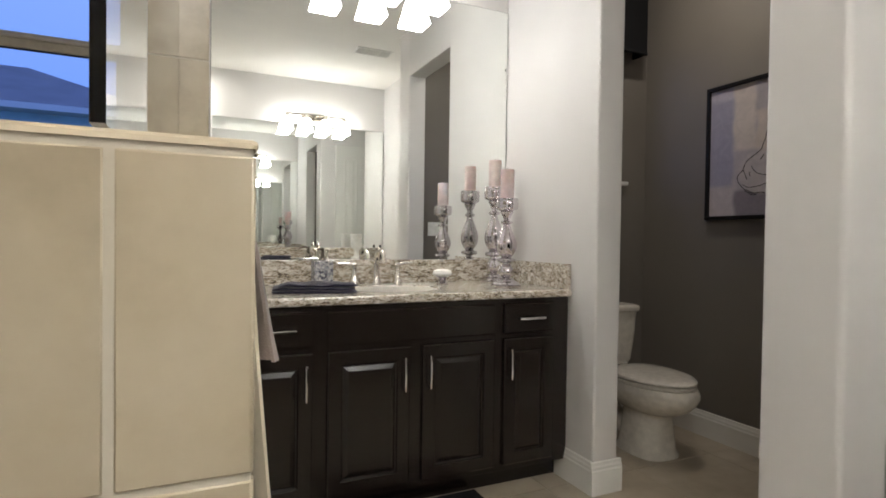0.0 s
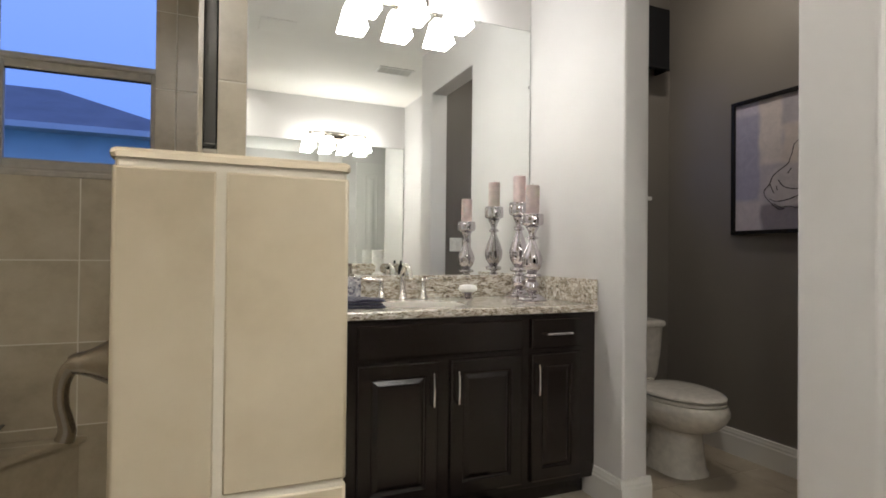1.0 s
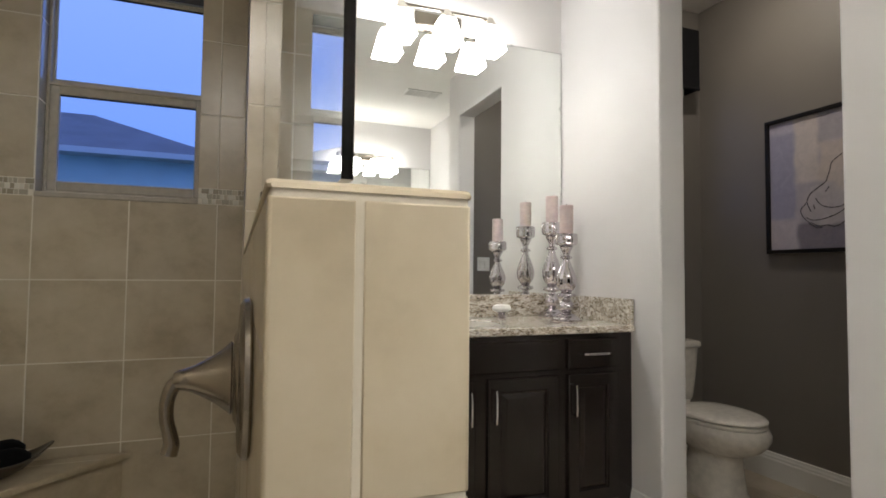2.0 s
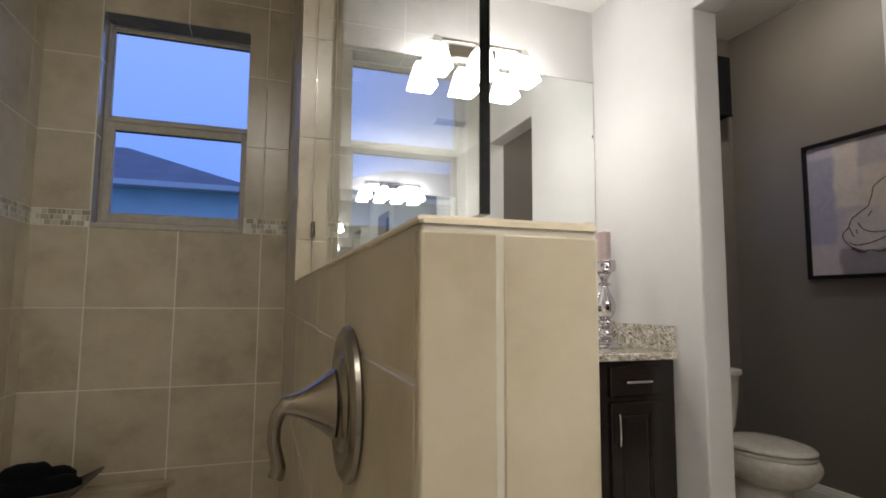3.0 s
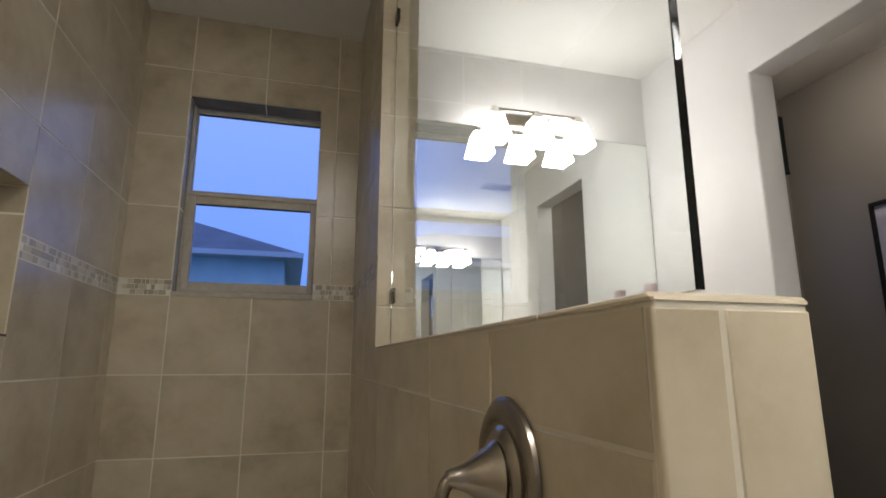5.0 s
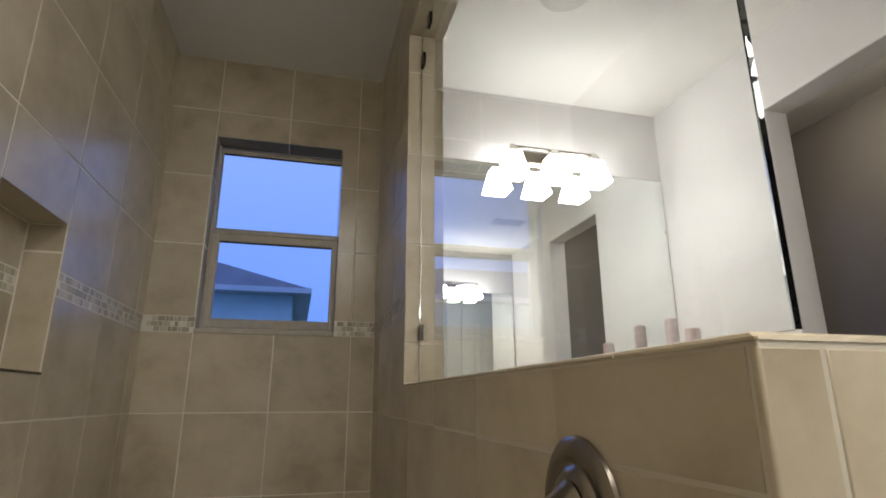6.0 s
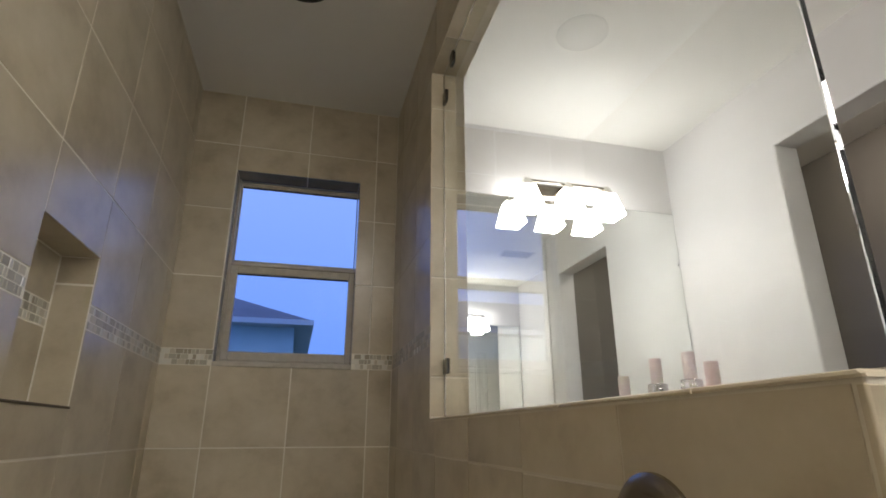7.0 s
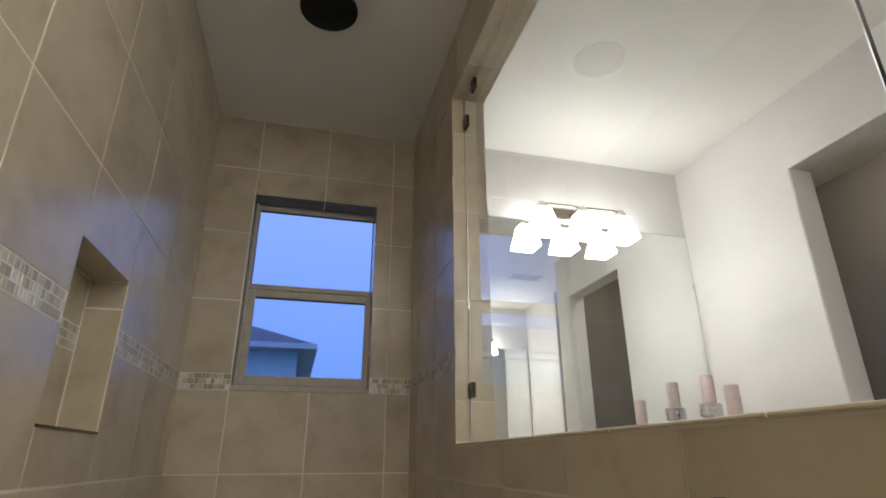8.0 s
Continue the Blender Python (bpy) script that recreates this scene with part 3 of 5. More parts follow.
def oval_counter(x0, x1, y0, y1, z0, z1, cx, cy, rx, ry):
    """A slab with an oval hole and an eased edge."""
    n = 48
    angles = [2 * math.pi * i / n for i in range(n)]
    corners = [math.atan2(y - cy, x - cx) % (2 * math.pi) for x in (x0, x1) for y in (y0, y1)]
    for c in corners:
        k = min(range(n), key=lambda i: abs(angles[i] - c))
        angles[k] = c

    def ray(a, e):
        dx, dy = math.cos(a), math.sin(a)
        sx = (x1 - e - cx) / dx if dx > 1e-9 else (x0 + e - cx) / dx if dx < -1e-9 else 1e9
        sy = (y1 - e - cy) / dy if dy > 1e-9 else (y0 + e - cy) / dy if dy < -1e-9 else 1e9
        s = min(sx, sy)
        return cx + dx * s, cy + dy * s

    rings = [[(cx + rx * math.cos(a), cy + ry * math.sin(a), z0) for a in angles],
             [(cx + rx * math.cos(a), cy + ry * math.sin(a), z1 - 0.003) for a in angles],
             [(cx + (rx + 0.004) * math.cos(a), cy + (ry + 0.004) * math.sin(a), z1) for a in angles],
             [(*ray(a, 0.006), z1) for a in angles], [(*ray(a, 0.0015), z1 - 0.002) for a in angles], [(*ray(a, 0.0), z1 - 0.007) for a in angles],
             [(*ray(a, 0.0), z0 + 0.004) for a in angles], [(*ray(a, 0.003), z0) for a in angles],
             [(cx + rx * math.cos(a), cy + ry * math.sin(a), z0) for a in angles]]
    bm = loft(rings, False, False)
    bmesh.ops.remove_doubles(bm, verts=bm.verts, dist=1e-5)
    return bm


CT0, CT1 = 0.857, 0.889


def counter(x0, x1, y_front, y_back, cx, cy, ends, label):
    lo, hi = min(y_front, y_back), max(y_front, y_back)
    t = thing("countertop", ((x0 + x1) / 2, y_back, CT1), label, "countertop")
    ox, oy, oz = t.location
    bm = oval_counter(x0, x1, lo, hi, CT0, CT1, cx, cy, 0.215, 0.165)
    bmesh.ops.translate(bm, verts=bm.verts, vec=(-ox, -oy, -oz))
    part("slab", bm, GRANITE, t)
    s = 1 if y_back > y_front else -1
    b0, b1 = sorted((y_back, y_back - s * 0.022))
    part("backsplash", boxes((x0 - ox, x1 - ox, b0 - oy, b1 - oy, 0.0005, 0.116), bevel=0.002), GRANITE, t)
    if ends:
        part("side_splash", boxes((x1 - 0.022 - ox, x1 - ox, lo + 0.004 - oy, b0 - 0.001 - oy, 0.0005, 0.116), bevel=0.002), GRANITE, t)
    rings = []
    for k, (f, z) in enumerate([(1.004, CT0 - 0.004), (1.0, CT1 - 0.006), (0.985, CT1 - 0.004), (0.965, CT1 - 0.012), (0.95, CT0 - 0.05), (0.86, CT0 - 0.11), (0.6, CT0 - 0.14), (0.2, CT0 - 0.148), (0.09, CT0 - 0.149)]):
        rings.append([(cx + 0.213 * f * math.cos(2 * math.pi * i / 40) - ox, cy + 0.163 * f * math.sin(2 * math.pi * i / 40) - oy, z - oz) for i in range(40)])
    sink = tagged(part("sink_basin", loft(rings, False, False), PORCELAIN, t, smooth=True), "white oval porcelain undermount basin")
    part("drain", lathe([(0.0, 0.0), (0.022, 0.0), (0.022, 0.004), (0.016, 0.006), (0.0, 0.006)], 20), CHROME, sink, at=(cx - ox, cy - oy, CT0 - 0.1495 - oz))
    return t


counter(0.024, EX0 - 0.001, 2.008, NORTH - 0.001, 0.80, 2.285, True, "speckled beige granite countertop with backsplash")
counter(0.18, 1.968, SOUTH + 0.54, SOUTH + 0.001, 1.2, SOUTH + 0.28, False, "speckled beige granite countertop on the second vanity")


def faucet(x, y, z, s, label):
    """A widespread faucet; the spout reaches towards -y times s."""
    f = thing("faucet", (x, y, z), label, "faucet")
    f.scale = (1.05, 1.1, 1.2)
    pts = smooth_line([(0, 0, 0.0), (0, 0, 0.07), (0, -s * 0.012, 0.115), (0, -s * 0.05, 0.14), (0, -s * 0.095, 0.125), (0, -s * 0.115, 0.088)], 5)
    n = len(pts)
    part("spout", tube(pts, [0.019 - 0.009 * min(1, k / (n * 0.55)) for k in range(n)], 14), SATIN, f, smooth=True)
    part("spout_base", lathe([(0.027, 0), (0.027, 0.006), (0.021, 0.016), (0.018, 0.03)], 20), SATIN, f, smooth=True)
    for side in (-1, 1):
        h = part("valve_body", lathe([(0.026, 0), (0.026, 0.006), (0.019, 0.018), (0.0125, 0.045), (0.012, 0.07), (0.0135, 0.08), (0.008, 0.086), (0.001, 0.087)], 20), SATIN, f, smooth=True, at=(side * 0.105, 0, 0))
        lev = smooth_line([(0, 0, 0.076), (side * 0.03, 0, 0.083), (side * 0.06, 0, 0.083), (side * 0.085, 0, 0.086)], 4)
        part("lever", tube(lev, [0.0085 - 0.004 * k / len(lev) for k in range(len(lev))], 10), SATIN, h, "slim curved lever", smooth=True)
    return f


faucet(0.80, 2.535, CT1, 1, "brushed nickel widespread faucet with two lever handles")
faucet(1.20, SOUTH + 0.085, CT1, -1, "brushed nickel faucet on the second vanity")

# ---- tiles ----
tile_mesh = {}


def tile_data(w, h, material):
    key = (round(w, 3), round(h, 3), material.name)
    if key not in tile_mesh:
        e, d = 0.0012, T
        a, b = w / 2, h / 2
        v = [(-a, -b, -0.002), (a, -b, -0.002), (a, b, -0.002), (-a, b, -0.002), (-a, -b, d - e), (a, -b, d - e), (a, b, d - e), (-a, b, d - e), (-a + e, -b + e, d), (a - e, -b + e, d), (a - e, b - e, d), (-a + e, b - e, d)]
        f = [(8, 9, 10, 11)]
        for i in range(4):
            j = (i + 1) % 4
            f += [(i, j, j + 4, i + 4), (i + 4, j + 4, j + 8, i + 8)]
        me = bpy.data.meshes.new("tile")
        me.from_pydata(v, [], f)
        me.materials.append(material)
        tile_mesh[key] = me
    return tile_mesh[key]


def lay_tile(u0, u1, v0, v1, m, parent, material, name="tile", joint=0.0052):
    """One tile on the plane m (u along its x, v along its y, out along its z)."""
    if u1 - u0 < 0.012 or v1 - v0 < 0.012:
        return
    ob = new(name, tile_data(u1 - u0 - joint, v1 - v0 - joint, material))
    ob.parent = parent
    ob.matrix_local = m @ pose((u0 + u1) / 2, (v0 + v1) / 2, random.uniform(-0.0003, 0.0003))


def cut_tile(rects, cell, m, parent, material, joint=0.0052):
    """A tile cut round an opening: boxes that meet without a joint inside the cell."""
    bm = bmesh.new()
    u0, u1, v0, v1 = cell
    for a, b, c, d in rects:
        a2, b2 = (a + joint / 2 if abs(a - u0) < 1e-6 else a), (b - joint / 2 if abs(b - u1) < 1e-6 else b)
        c2, d2 = (c + joint / 2 if abs(c - v0) < 1e-6 else c), (d - joint / 2 if abs(d - v1) < 1e-6 else d)
        if b2 - a2 > 0.002 and d2 - c2 > 0.002:
            box(bm, a2, b2, c2, d2, -0.002, T)
    ob = part("tile", bm, material, parent)
    ob.matrix_local = m


def tiled(us, vs, m, parent, holes=(), material=None):
    material = material or TILE
    for u0, u1 in zip(us, us[1:]):
        for v0, v1 in zip(vs, vs[1:]):
            pieces, cut = [(u0, u1, v0, v1)], False
            for hu0, hu1, hv0, hv1 in holes:
                left = []
                for a, b, c, d in pieces:
                    if hu0 >= b or hu1 <= a or hv0 >= d or hv1 <= c:
                        left.append((a, b, c, d))
                        continue
                    cut = True
                    i0, i1 = max(a, hu0), min(b, hu1)
                    left += [r for r in ((a, i0, c, d), (i1, b, c, d), (i0, i1, c, max(c, hv0)), (i0, i1, min(d, hv1), d)) if r[1] - r[0] > 0.001 and r[3] - r[2] > 0.001]
                pieces = left
            if not pieces:
                continue
            if cut:
                cut_tile(pieces, (u0, u1, v0, v1), m, parent, material)
            else:
                lay_tile(u0, u1, v0, v1, m, parent, material)


def mosaic(u0, u1, v0, v1, m, parent, skip=()):
    """A band of little stone and glass pieces in three courses, some of double width."""
    bm = bmesh.new()
    rows = 3
    h = (v1 - v0) / rows
    for r in range(rows):
        u = u0 + random.uniform(-0.01, 0)
        while u < u1:
            w = random.choice((0.016, 0.016, 0.032, 0.024))
            a, b = max(u, u0) + 0.001, min(u + w, u1) - 0.001
            u += w
            if b - a < 0.003 or any(a < s1 and b > s0 for s0, s1 in skip):
                continue
            d = T * random.uniform(0.75, 1.05)
            c0, c1, e = v0 + r * h + 0.001, v0 + (r + 1) * h - 0.001, 0.0012
            ver = [bm.verts.new(p) for p in ((a, c0, 0), (b, c0, 0), (b, c1, 0), (a, c1, 0), (a + e, c0 + e, d), (b - e, c0 + e, d), (b - e, c1 - e, d), (a + e, c1 - e, d))]
            for i in range(4):
                j = (i + 1) % 4
                bm.faces.new((ver[i], ver[j], ver[j + 4], ver[i + 4]))
            bm.faces.new(ver[4:])
    ob = tagged(part("mosaic_band", bm, MOSAIC, parent), "narrow band of beige stone and glass mosaic", kind="stuff")
    ob.matrix_local = m


def plane(origin, u, v):
    u, v = Vector(u), Vector(v)
    n = u.cross(v)
    return Matrix(((u.x, v.x, n.x, origin[0]), (u.y, v.y, n.y, origin[1]), (u.z, v.z, n.z, origin[2]), (0, 0, 0, 1)))


MB0, MB1 = 1.414, 1.482
LOW = [0.062, 0.40, 0.738, 1.074, MB0]
HIGH = [MB1, 1.815, 2.152, 2.496, SHOWER_TOP]
# back wall: u = x, out = -y
north_plane = plane((0, NORTH + T, 0), (1, 0, 0), (0, 0, 1))
CORNER = PX0 + 0.0165             # where the partition meets the back wall
ux = [WEST, -0.910, -0.570, -0.224, CORNER]
tiled(ux, LOW, north_plane, wall_back, [WIN])
tiled(ux, HIGH, north_plane, wall_back, [WIN])
mosaic(WEST, CORNER, MB0, MB1, north_plane, wall_back, [(WIN[0], WIN[1])])
# window reveals
for o, u, v in (((WIN[0], NORTH + 0.004, 0), (0, 1, 0), (0, 0, 1)), ((WIN[1], 2.704, 0), (0, -1, 0), (0, 0, 1))):
    m = plane((o[0] - (T - 0.0015 if u[1] > 0 else 0.0015 - T), o[1], 0), u, v)
    for v0, v1 in zip([WIN[2] + 0.02, 1.815, 2.152], [1.815, 2.152, WIN[3]]):
        lay_tile(0.0, 0.092, v0, v1, m, wall_back, JAMB)
# head of the reveal, in the darker tile
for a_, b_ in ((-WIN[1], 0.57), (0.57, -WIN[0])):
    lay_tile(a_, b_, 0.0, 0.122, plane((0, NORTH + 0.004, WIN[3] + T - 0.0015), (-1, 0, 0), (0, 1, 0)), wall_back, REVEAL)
# left wall: u = y reversed, out = +x
west_plane = plane((WEST - T, 0, 0), (0, 1, 0), (0, 0, 1))
uy = [-0.72, -0.52, -0.14, 0.272, 0.648, 1.022, 1.398, 1.772, 2.147, 2.51, NORTH]
tiled(uy, LOW, west_plane, wall_west, [NICHE])
tiled(uy, HIGH, west_plane, wall_west, [NICHE])
mosaic(-0.72, NORTH, MB0, MB1, west_plane, wall_west, [(NICHE[0], NICHE[1])])
# niche lining
NB = -1.2355
m = plane((NB, 0, 0), (0, 1, 0), (0, 0, 1))
tiled([NICHE[0], NICHE[1]], [NICHE[2], MB0], m, wall_west)
tiled([NICHE[0], NICHE[1]], [MB1, NICHE[3]], m, wall_west)
mosaic(NICHE[0], NICHE[1], MB0, MB1, m, wall_west)
m = plane((0, NICHE[1] + T * 0.5, 0), (1, 0, 0), (0, 0, 1))
tiled([NB + T, WEST - 0.001], [NICHE[2], 1.54, NICHE[3]], m, wall_west)
m = plane((0, NICHE[0] - T * 0.5, 0), (-1, 0, 0), (0, 0, 1))
tiled([-WEST + 0.001, -NB - T], [NICHE[2], 1.54, NICHE[3]], m, wall_west)
m = plane((0, 0, NICHE[3] + T * 0.5), (0, 1, 0), (1, 0, 0))
tiled([NICHE[0], NICHE[1]], [NB + T, WEST - 0.001], m, wall_west)
m = plane((0, 0, NICHE[2] - T * 0.5), (1, 0, 0), (0, 1, 0))
tiled([NB + T, WEST - 0.001], [NICHE[0], NICHE[1]], m, wall_west)
# a dark strip makes the sill's shadow line along the niche bottom
part("sill_shadow_strip", boxes((WEST - 0.006, WEST + 0.003, NICHE[0] + 0.001, NICHE[1] - 0.001, NICHE[2] - 0.0005, NICHE[2] + 0.0065), bevel=0.001), CLAMP, wall_west, "dark strip standing in for the shadow line at the niche sill")
# partition, shower side: out = -x
east_plane = plane((PX0 + T, 0, 0), (0, -1, 0), (0, 0, 1))
kn = [-NORTH, -2.445, -2.095, -1.747, -1.399, -1.051, -0.704, -(KNEE_Y0 + 0.011)]
hole = [(-RET_Y0, 0, SILL - 0.011, SOFFIT)]
for k, (a, b) in enumerate(zip(kn, kn[1:])):
    course = 1.074 - 0.0027 * k
    tiled([a, b], [0.062, course - 0.664, course - 0.332, course, MB0], east_plane, partition, hole)
tiled(kn, HIGH, east_plane, partition, hole)
mosaic(-NORTH, -RET_Y0, MB0, MB1, east_plane, partition)
# end of the half wall: out = -y


def edge_tile(x0, x1, z0, z1, rounded_left):
    """An end tile with one edge rounded over the corner and the other eased at the joint."""
    r = 0.0035
    arcs = [(r - r * math.cos(radians(a)), r - r * math.sin(radians(a))) for a in (0, 18, 36, 54, 72, 90)]
    w = x1 - x0
    prof = [(0.0, 0.0085)] + arcs + [(w - 0.0012, 0.0), (w, 0.0012), (w, T + 0.001)]
    sx = (lambda x: x0 + x) if rounded_left else (lambda x: x1 - x)
    bm = bmesh.new()
    rows = []
    for z, off in ((z0, 0.001), (z0 + 0.0012, 0.0), (z1 - 0.0012, 0.0), (z1, 0.001)):
        rows.append([bm.verts.new((sx(x), KNEE_Y0 + y + off * (y < 0.008), z)) for x, y in prof])
    for ra, rb in zip(rows, rows[1:]):
        for i in range(len(prof) - 1):
            bm.faces.new((ra[i], ra[i + 1], rb[i + 1], rb[i]))
    bmesh.ops.recalc_face_normals(bm, faces=bm.faces)
    bmesh.ops.solidify(bm, geom=list(bm.faces), thickness=0.002)
    part("tile", bm, TILE, partition, smooth=True)


ez = [0.08, 0.29, 0.51, 0.735, 0.953, SILL - 0.0095]
for z0, z1 in zip(ez, ez[1:]):
    edge_tile(PX0, -0.071, z0 + 0.0026, z1 - 0.0026, True)
    edge_tile(-0.065, PX1, z0 + 0.0026, z1 - 0.0026, False)
# end of the full-height return and the header's underside
ret_plane = plane((0, RET_Y0 + T, 0), (1, 0, 0), (0, 0, 1))
tiled([PX0, PX1], [SILL + 0.004, 1.308, 1.652, 2.0, 2.342, SOFFIT], ret_plane, partition)
sof_plane = plane((0, 0, SOFFIT + T), (0, 1, 0), (1, 0, 0))
tiled([KNEE_Y0 + 0.01, 0.595, 0.93, 1.265, 1.60, RET_Y0], [PX0, PX1], sof_plane, partition)


def bullnose(y0, y1):
    """A rounded sill piece over the half wall."""
    prof = [(PX0 - 0.001, SILL - 0.0065), (PX0 - 0.0018, SILL - 0.004), (PX0 - 0.001, SILL - 0.0012), (PX0 + 0.002, SILL), (PX1 - 0.002, SILL), (PX1 + 0.001, SILL - 0.0012), (PX1 + 0.0018, SILL - 0.004), (PX1 + 0.001, SILL - 0.0065)]
    mid = (PX0 + PX1) / 2
    e = 0.005 if y0 < KNEE_Y0 + 0.01 else 0.0008
    rings = [(y0, 1.6 * e), (y0 + 0.3 * e, 0.5 * e), (y0 + e, 0.0), (y1 - 0.0008, 0.0), (y1, 0.0008)]
    return loft([[(mid + (x - mid) * (1 - c * 6), y, max(z - c * (z > SILL - 0.003), SILL - 0.0065)) for x, z in prof] for y, c in rings])


sy = [KNEE_Y0 - 0.0012, 0.55, 0.88, 1.215, 1.545, RET_Y0]
for a, b in zip(sy, sy[1:]):
    part("sill_tile", bullnose(a + 0.0015, b - 0.0015), CAPTILE, partition)

# floor tiles: out = +z
fx = [0.02, 0.39, 0.91, 1.43, 1.95, 2.47, 2.99, 3.2]
fy = [-0.73, -0.628, -0.108, 0.412, 0.932, 1.452, 1.972, 2.492, NORTH]
tiled(fx, fy, plane((0, 0, -T), (1, 0, 0), (0, 1, 0)), floor, material=FLOORT)

# ---- added ceiling fill light, toilet room light ----
# Added fill: an unseen source that brightens the shower and the half wall's end.
lamp = thing("ceiling_fill_light", (-0.20, -0.42, SHOWER_TOP), "added fill light on the white ceiling, shaped as a round flush fixture", "ceiling lamp")
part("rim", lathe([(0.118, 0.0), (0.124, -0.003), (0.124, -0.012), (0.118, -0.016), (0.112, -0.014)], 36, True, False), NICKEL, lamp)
part("diffuser", lathe([(0.112, -0.0145), (0.112, -0.018), (0.1, -0.024), (0.05, -0.028), (0.001, -0.029)], 36), glow("fill_glow", (1.0, 0.955, 0.885), ROOM_FILL), lamp, "glowing diffuser of the added fill light")

can = thing("recessed_light", (2.08, 1.98, CLOSET_TOP), "small recessed ceiling light in the toilet room", "ceiling lamp")
part("trim_ring", lathe([(0.062, 0.0), (0.085, -0.001), (0.088, -0.004), (0.084, -0.007), (0.064, -0.006)], 28, False, False), PLASTIC, can)
part("lens", lathe([(0.063, -0.0005), (0.063, -0.01), (0.05, -0.024), (0.025, -0.031), (0.001, -0.033)], 28), glow("lens_glow", (1.0, 0.9, 0.79), CLOSET_LIGHT), can, "glowing frosted lens")

# ---- ceiling fittings ----
vent = thing("ceiling_vent", (1.47, 0.43, CEILING), "white metal air register with louvres in the ceiling", "air vent")
part("frame", boxes((-0.17, 0.17, -0.09, -0.07, -0.008, 0), (-0.17, 0.17, 0.07, 0.09, -0.008, 0), (-0.17, -0.15, -0.07, 0.07, -0.008, 0), (0.15, 0.17, -0.07, 0.07, -0.008, 0), bevel=0.002), PLASTIC, vent)
part("backing", boxes((-0.15, 0.15, -0.07, 0.07, -0.002, 0)), BLACK, vent)
for k in range(9):
    bm = boxes((-0.15, 0.15, -0.005, 0.005, -0.0008, 0.0008))
    sl = part("slat", bm, PLASTIC, vent, at=(0, -0.062 + 0.0155 * k, -0.006))
    sl.rotation_euler = (radians(35), 0, 0)
fan = thing("exhaust_fan", (0.36, 1.02, CEILING), "square white exhaust fan grille in the ceiling", "exhaust fan")
part("cover", boxes((-0.13, 0.13, -0.13, 0.13, -0.0055, 0), bevel=0.002, seg=2), CEIL, fan)
part("inner_plate", boxes((-0.118, 0.118, -0.118, 0.118, -0.008, -0.0055), bevel=0.001), CEIL, fan)
rain = thing("rain_shower_head", (-0.637, 1.69, SHOWER_TOP), "round dark rain shower head close under the ceiling", "shower head")
part("flange", lathe([(0.032, 0), (0.032, -0.006), (0.014, -0.012)], 24), DARKMETAL, rain)
part("arm", tube([(0, 0, -0.01), (0, 0, -0.04)], 0.012, 12), DARKMETAL, rain)
part("head", lathe([(0.014, -0.03), (0.03, -0.036), (0.07, -0.043), (0.1, -0.052), (0.108, -0.059), (0.107, -0.067), (0.098, -0.07), (0.02, -0.071), (0.002, -0.071)], 40), DARKMETAL, rain, smooth=True)

# ---- shower ----
valve = thing("shower_valve", (PX0 + 0.001, 0.638, 0.996), "brushed nickel shower valve with a curved lever", "shower valve")


def x_lathe(profile, seg=32):
    return loft([[(-z, r * math.cos(2 * math.pi * i / seg), r * math.sin(2 * math.pi * i / seg)) for i in range(seg)] for r, z in profile])


part("escutcheon", x_lathe([(0.086, 0.0), (0.089, 0.003), (0.088, 0.008), (0.08, 0.0125), (0.066, 0.0135), (0.062, 0.0115), (0.056, 0.011), (0.053, 0.014), (0.045, 0.018), (0.002, 0.018)], 48), NICKEL, valve, smooth=True)
lever = part("lever_cone", x_lathe([(0.038, 0.0185), (0.040, 0.0205), (0.038, 0.023), (0.034, 0.027), (0.027, 0.036), (0.0205, 0.047), (0.0147, 0.058), (0.0118, 0.067), (0.0108, 0.073), (0.008, 0.078), (0.001, 0.08)], 32), NICKEL, valve, smooth=True)
lp = smooth_line([(-0.066, 0, 0.001), (-0.077, 0, -0.005), (-0.083, 0, -0.02), (-0.0835, 0, -0.04), (-0.080, 0, -0.056), (-0.078, 0, -0.068), (-0.0805, 0, -0.078)], 5)
part("lever_tail", tube(lp, [0.0092 - 0.002 * math.sin(math.pi * k / (len(lp) - 1)) for k in range(len(lp))], 14), NICKEL, lever, smooth=True)

BZ = 0.358
bench = thing("corner_bench", (WEST, NORTH, 0), "triangular tiled corner bench in the shower", "bench")


def prism(pts, z0, z1, bevel=0.0):
    bm = loft([[(x, y, z0) for x, y in pts], [(x, y, z1) for x, y in pts]])
    if bevel:
        bmesh.ops.bevel(bm, geom=list(bm.edges), offset=bevel, segments=2, affect="EDGES")
    return bm


part("riser", prism([(0.002, -0.002), (0.002, -0.57), (0.57, -0.002)], 0.0, BZ - 0.025), TILE, bench)
part("seat_slab", prism([(0.002, -0.002), (0.002, -0.60), (0.60, -0.002)], BZ - 0.025, BZ, 0.003), TILE, bench, "beige tile seat slab")
for x0, x1, y0, y1 in ((0.0, 0.50, -0.078, -0.074), (0.20, 0.204, -0.40, -0.078), (0.0, 0.198, -0.24, -0.236)):
    part("grout_joint", boxes((x0 + 0.004, x1, y0, y1, BZ - 0.001, BZ + 0.0006)), GROUT, bench, "pale grout joint")

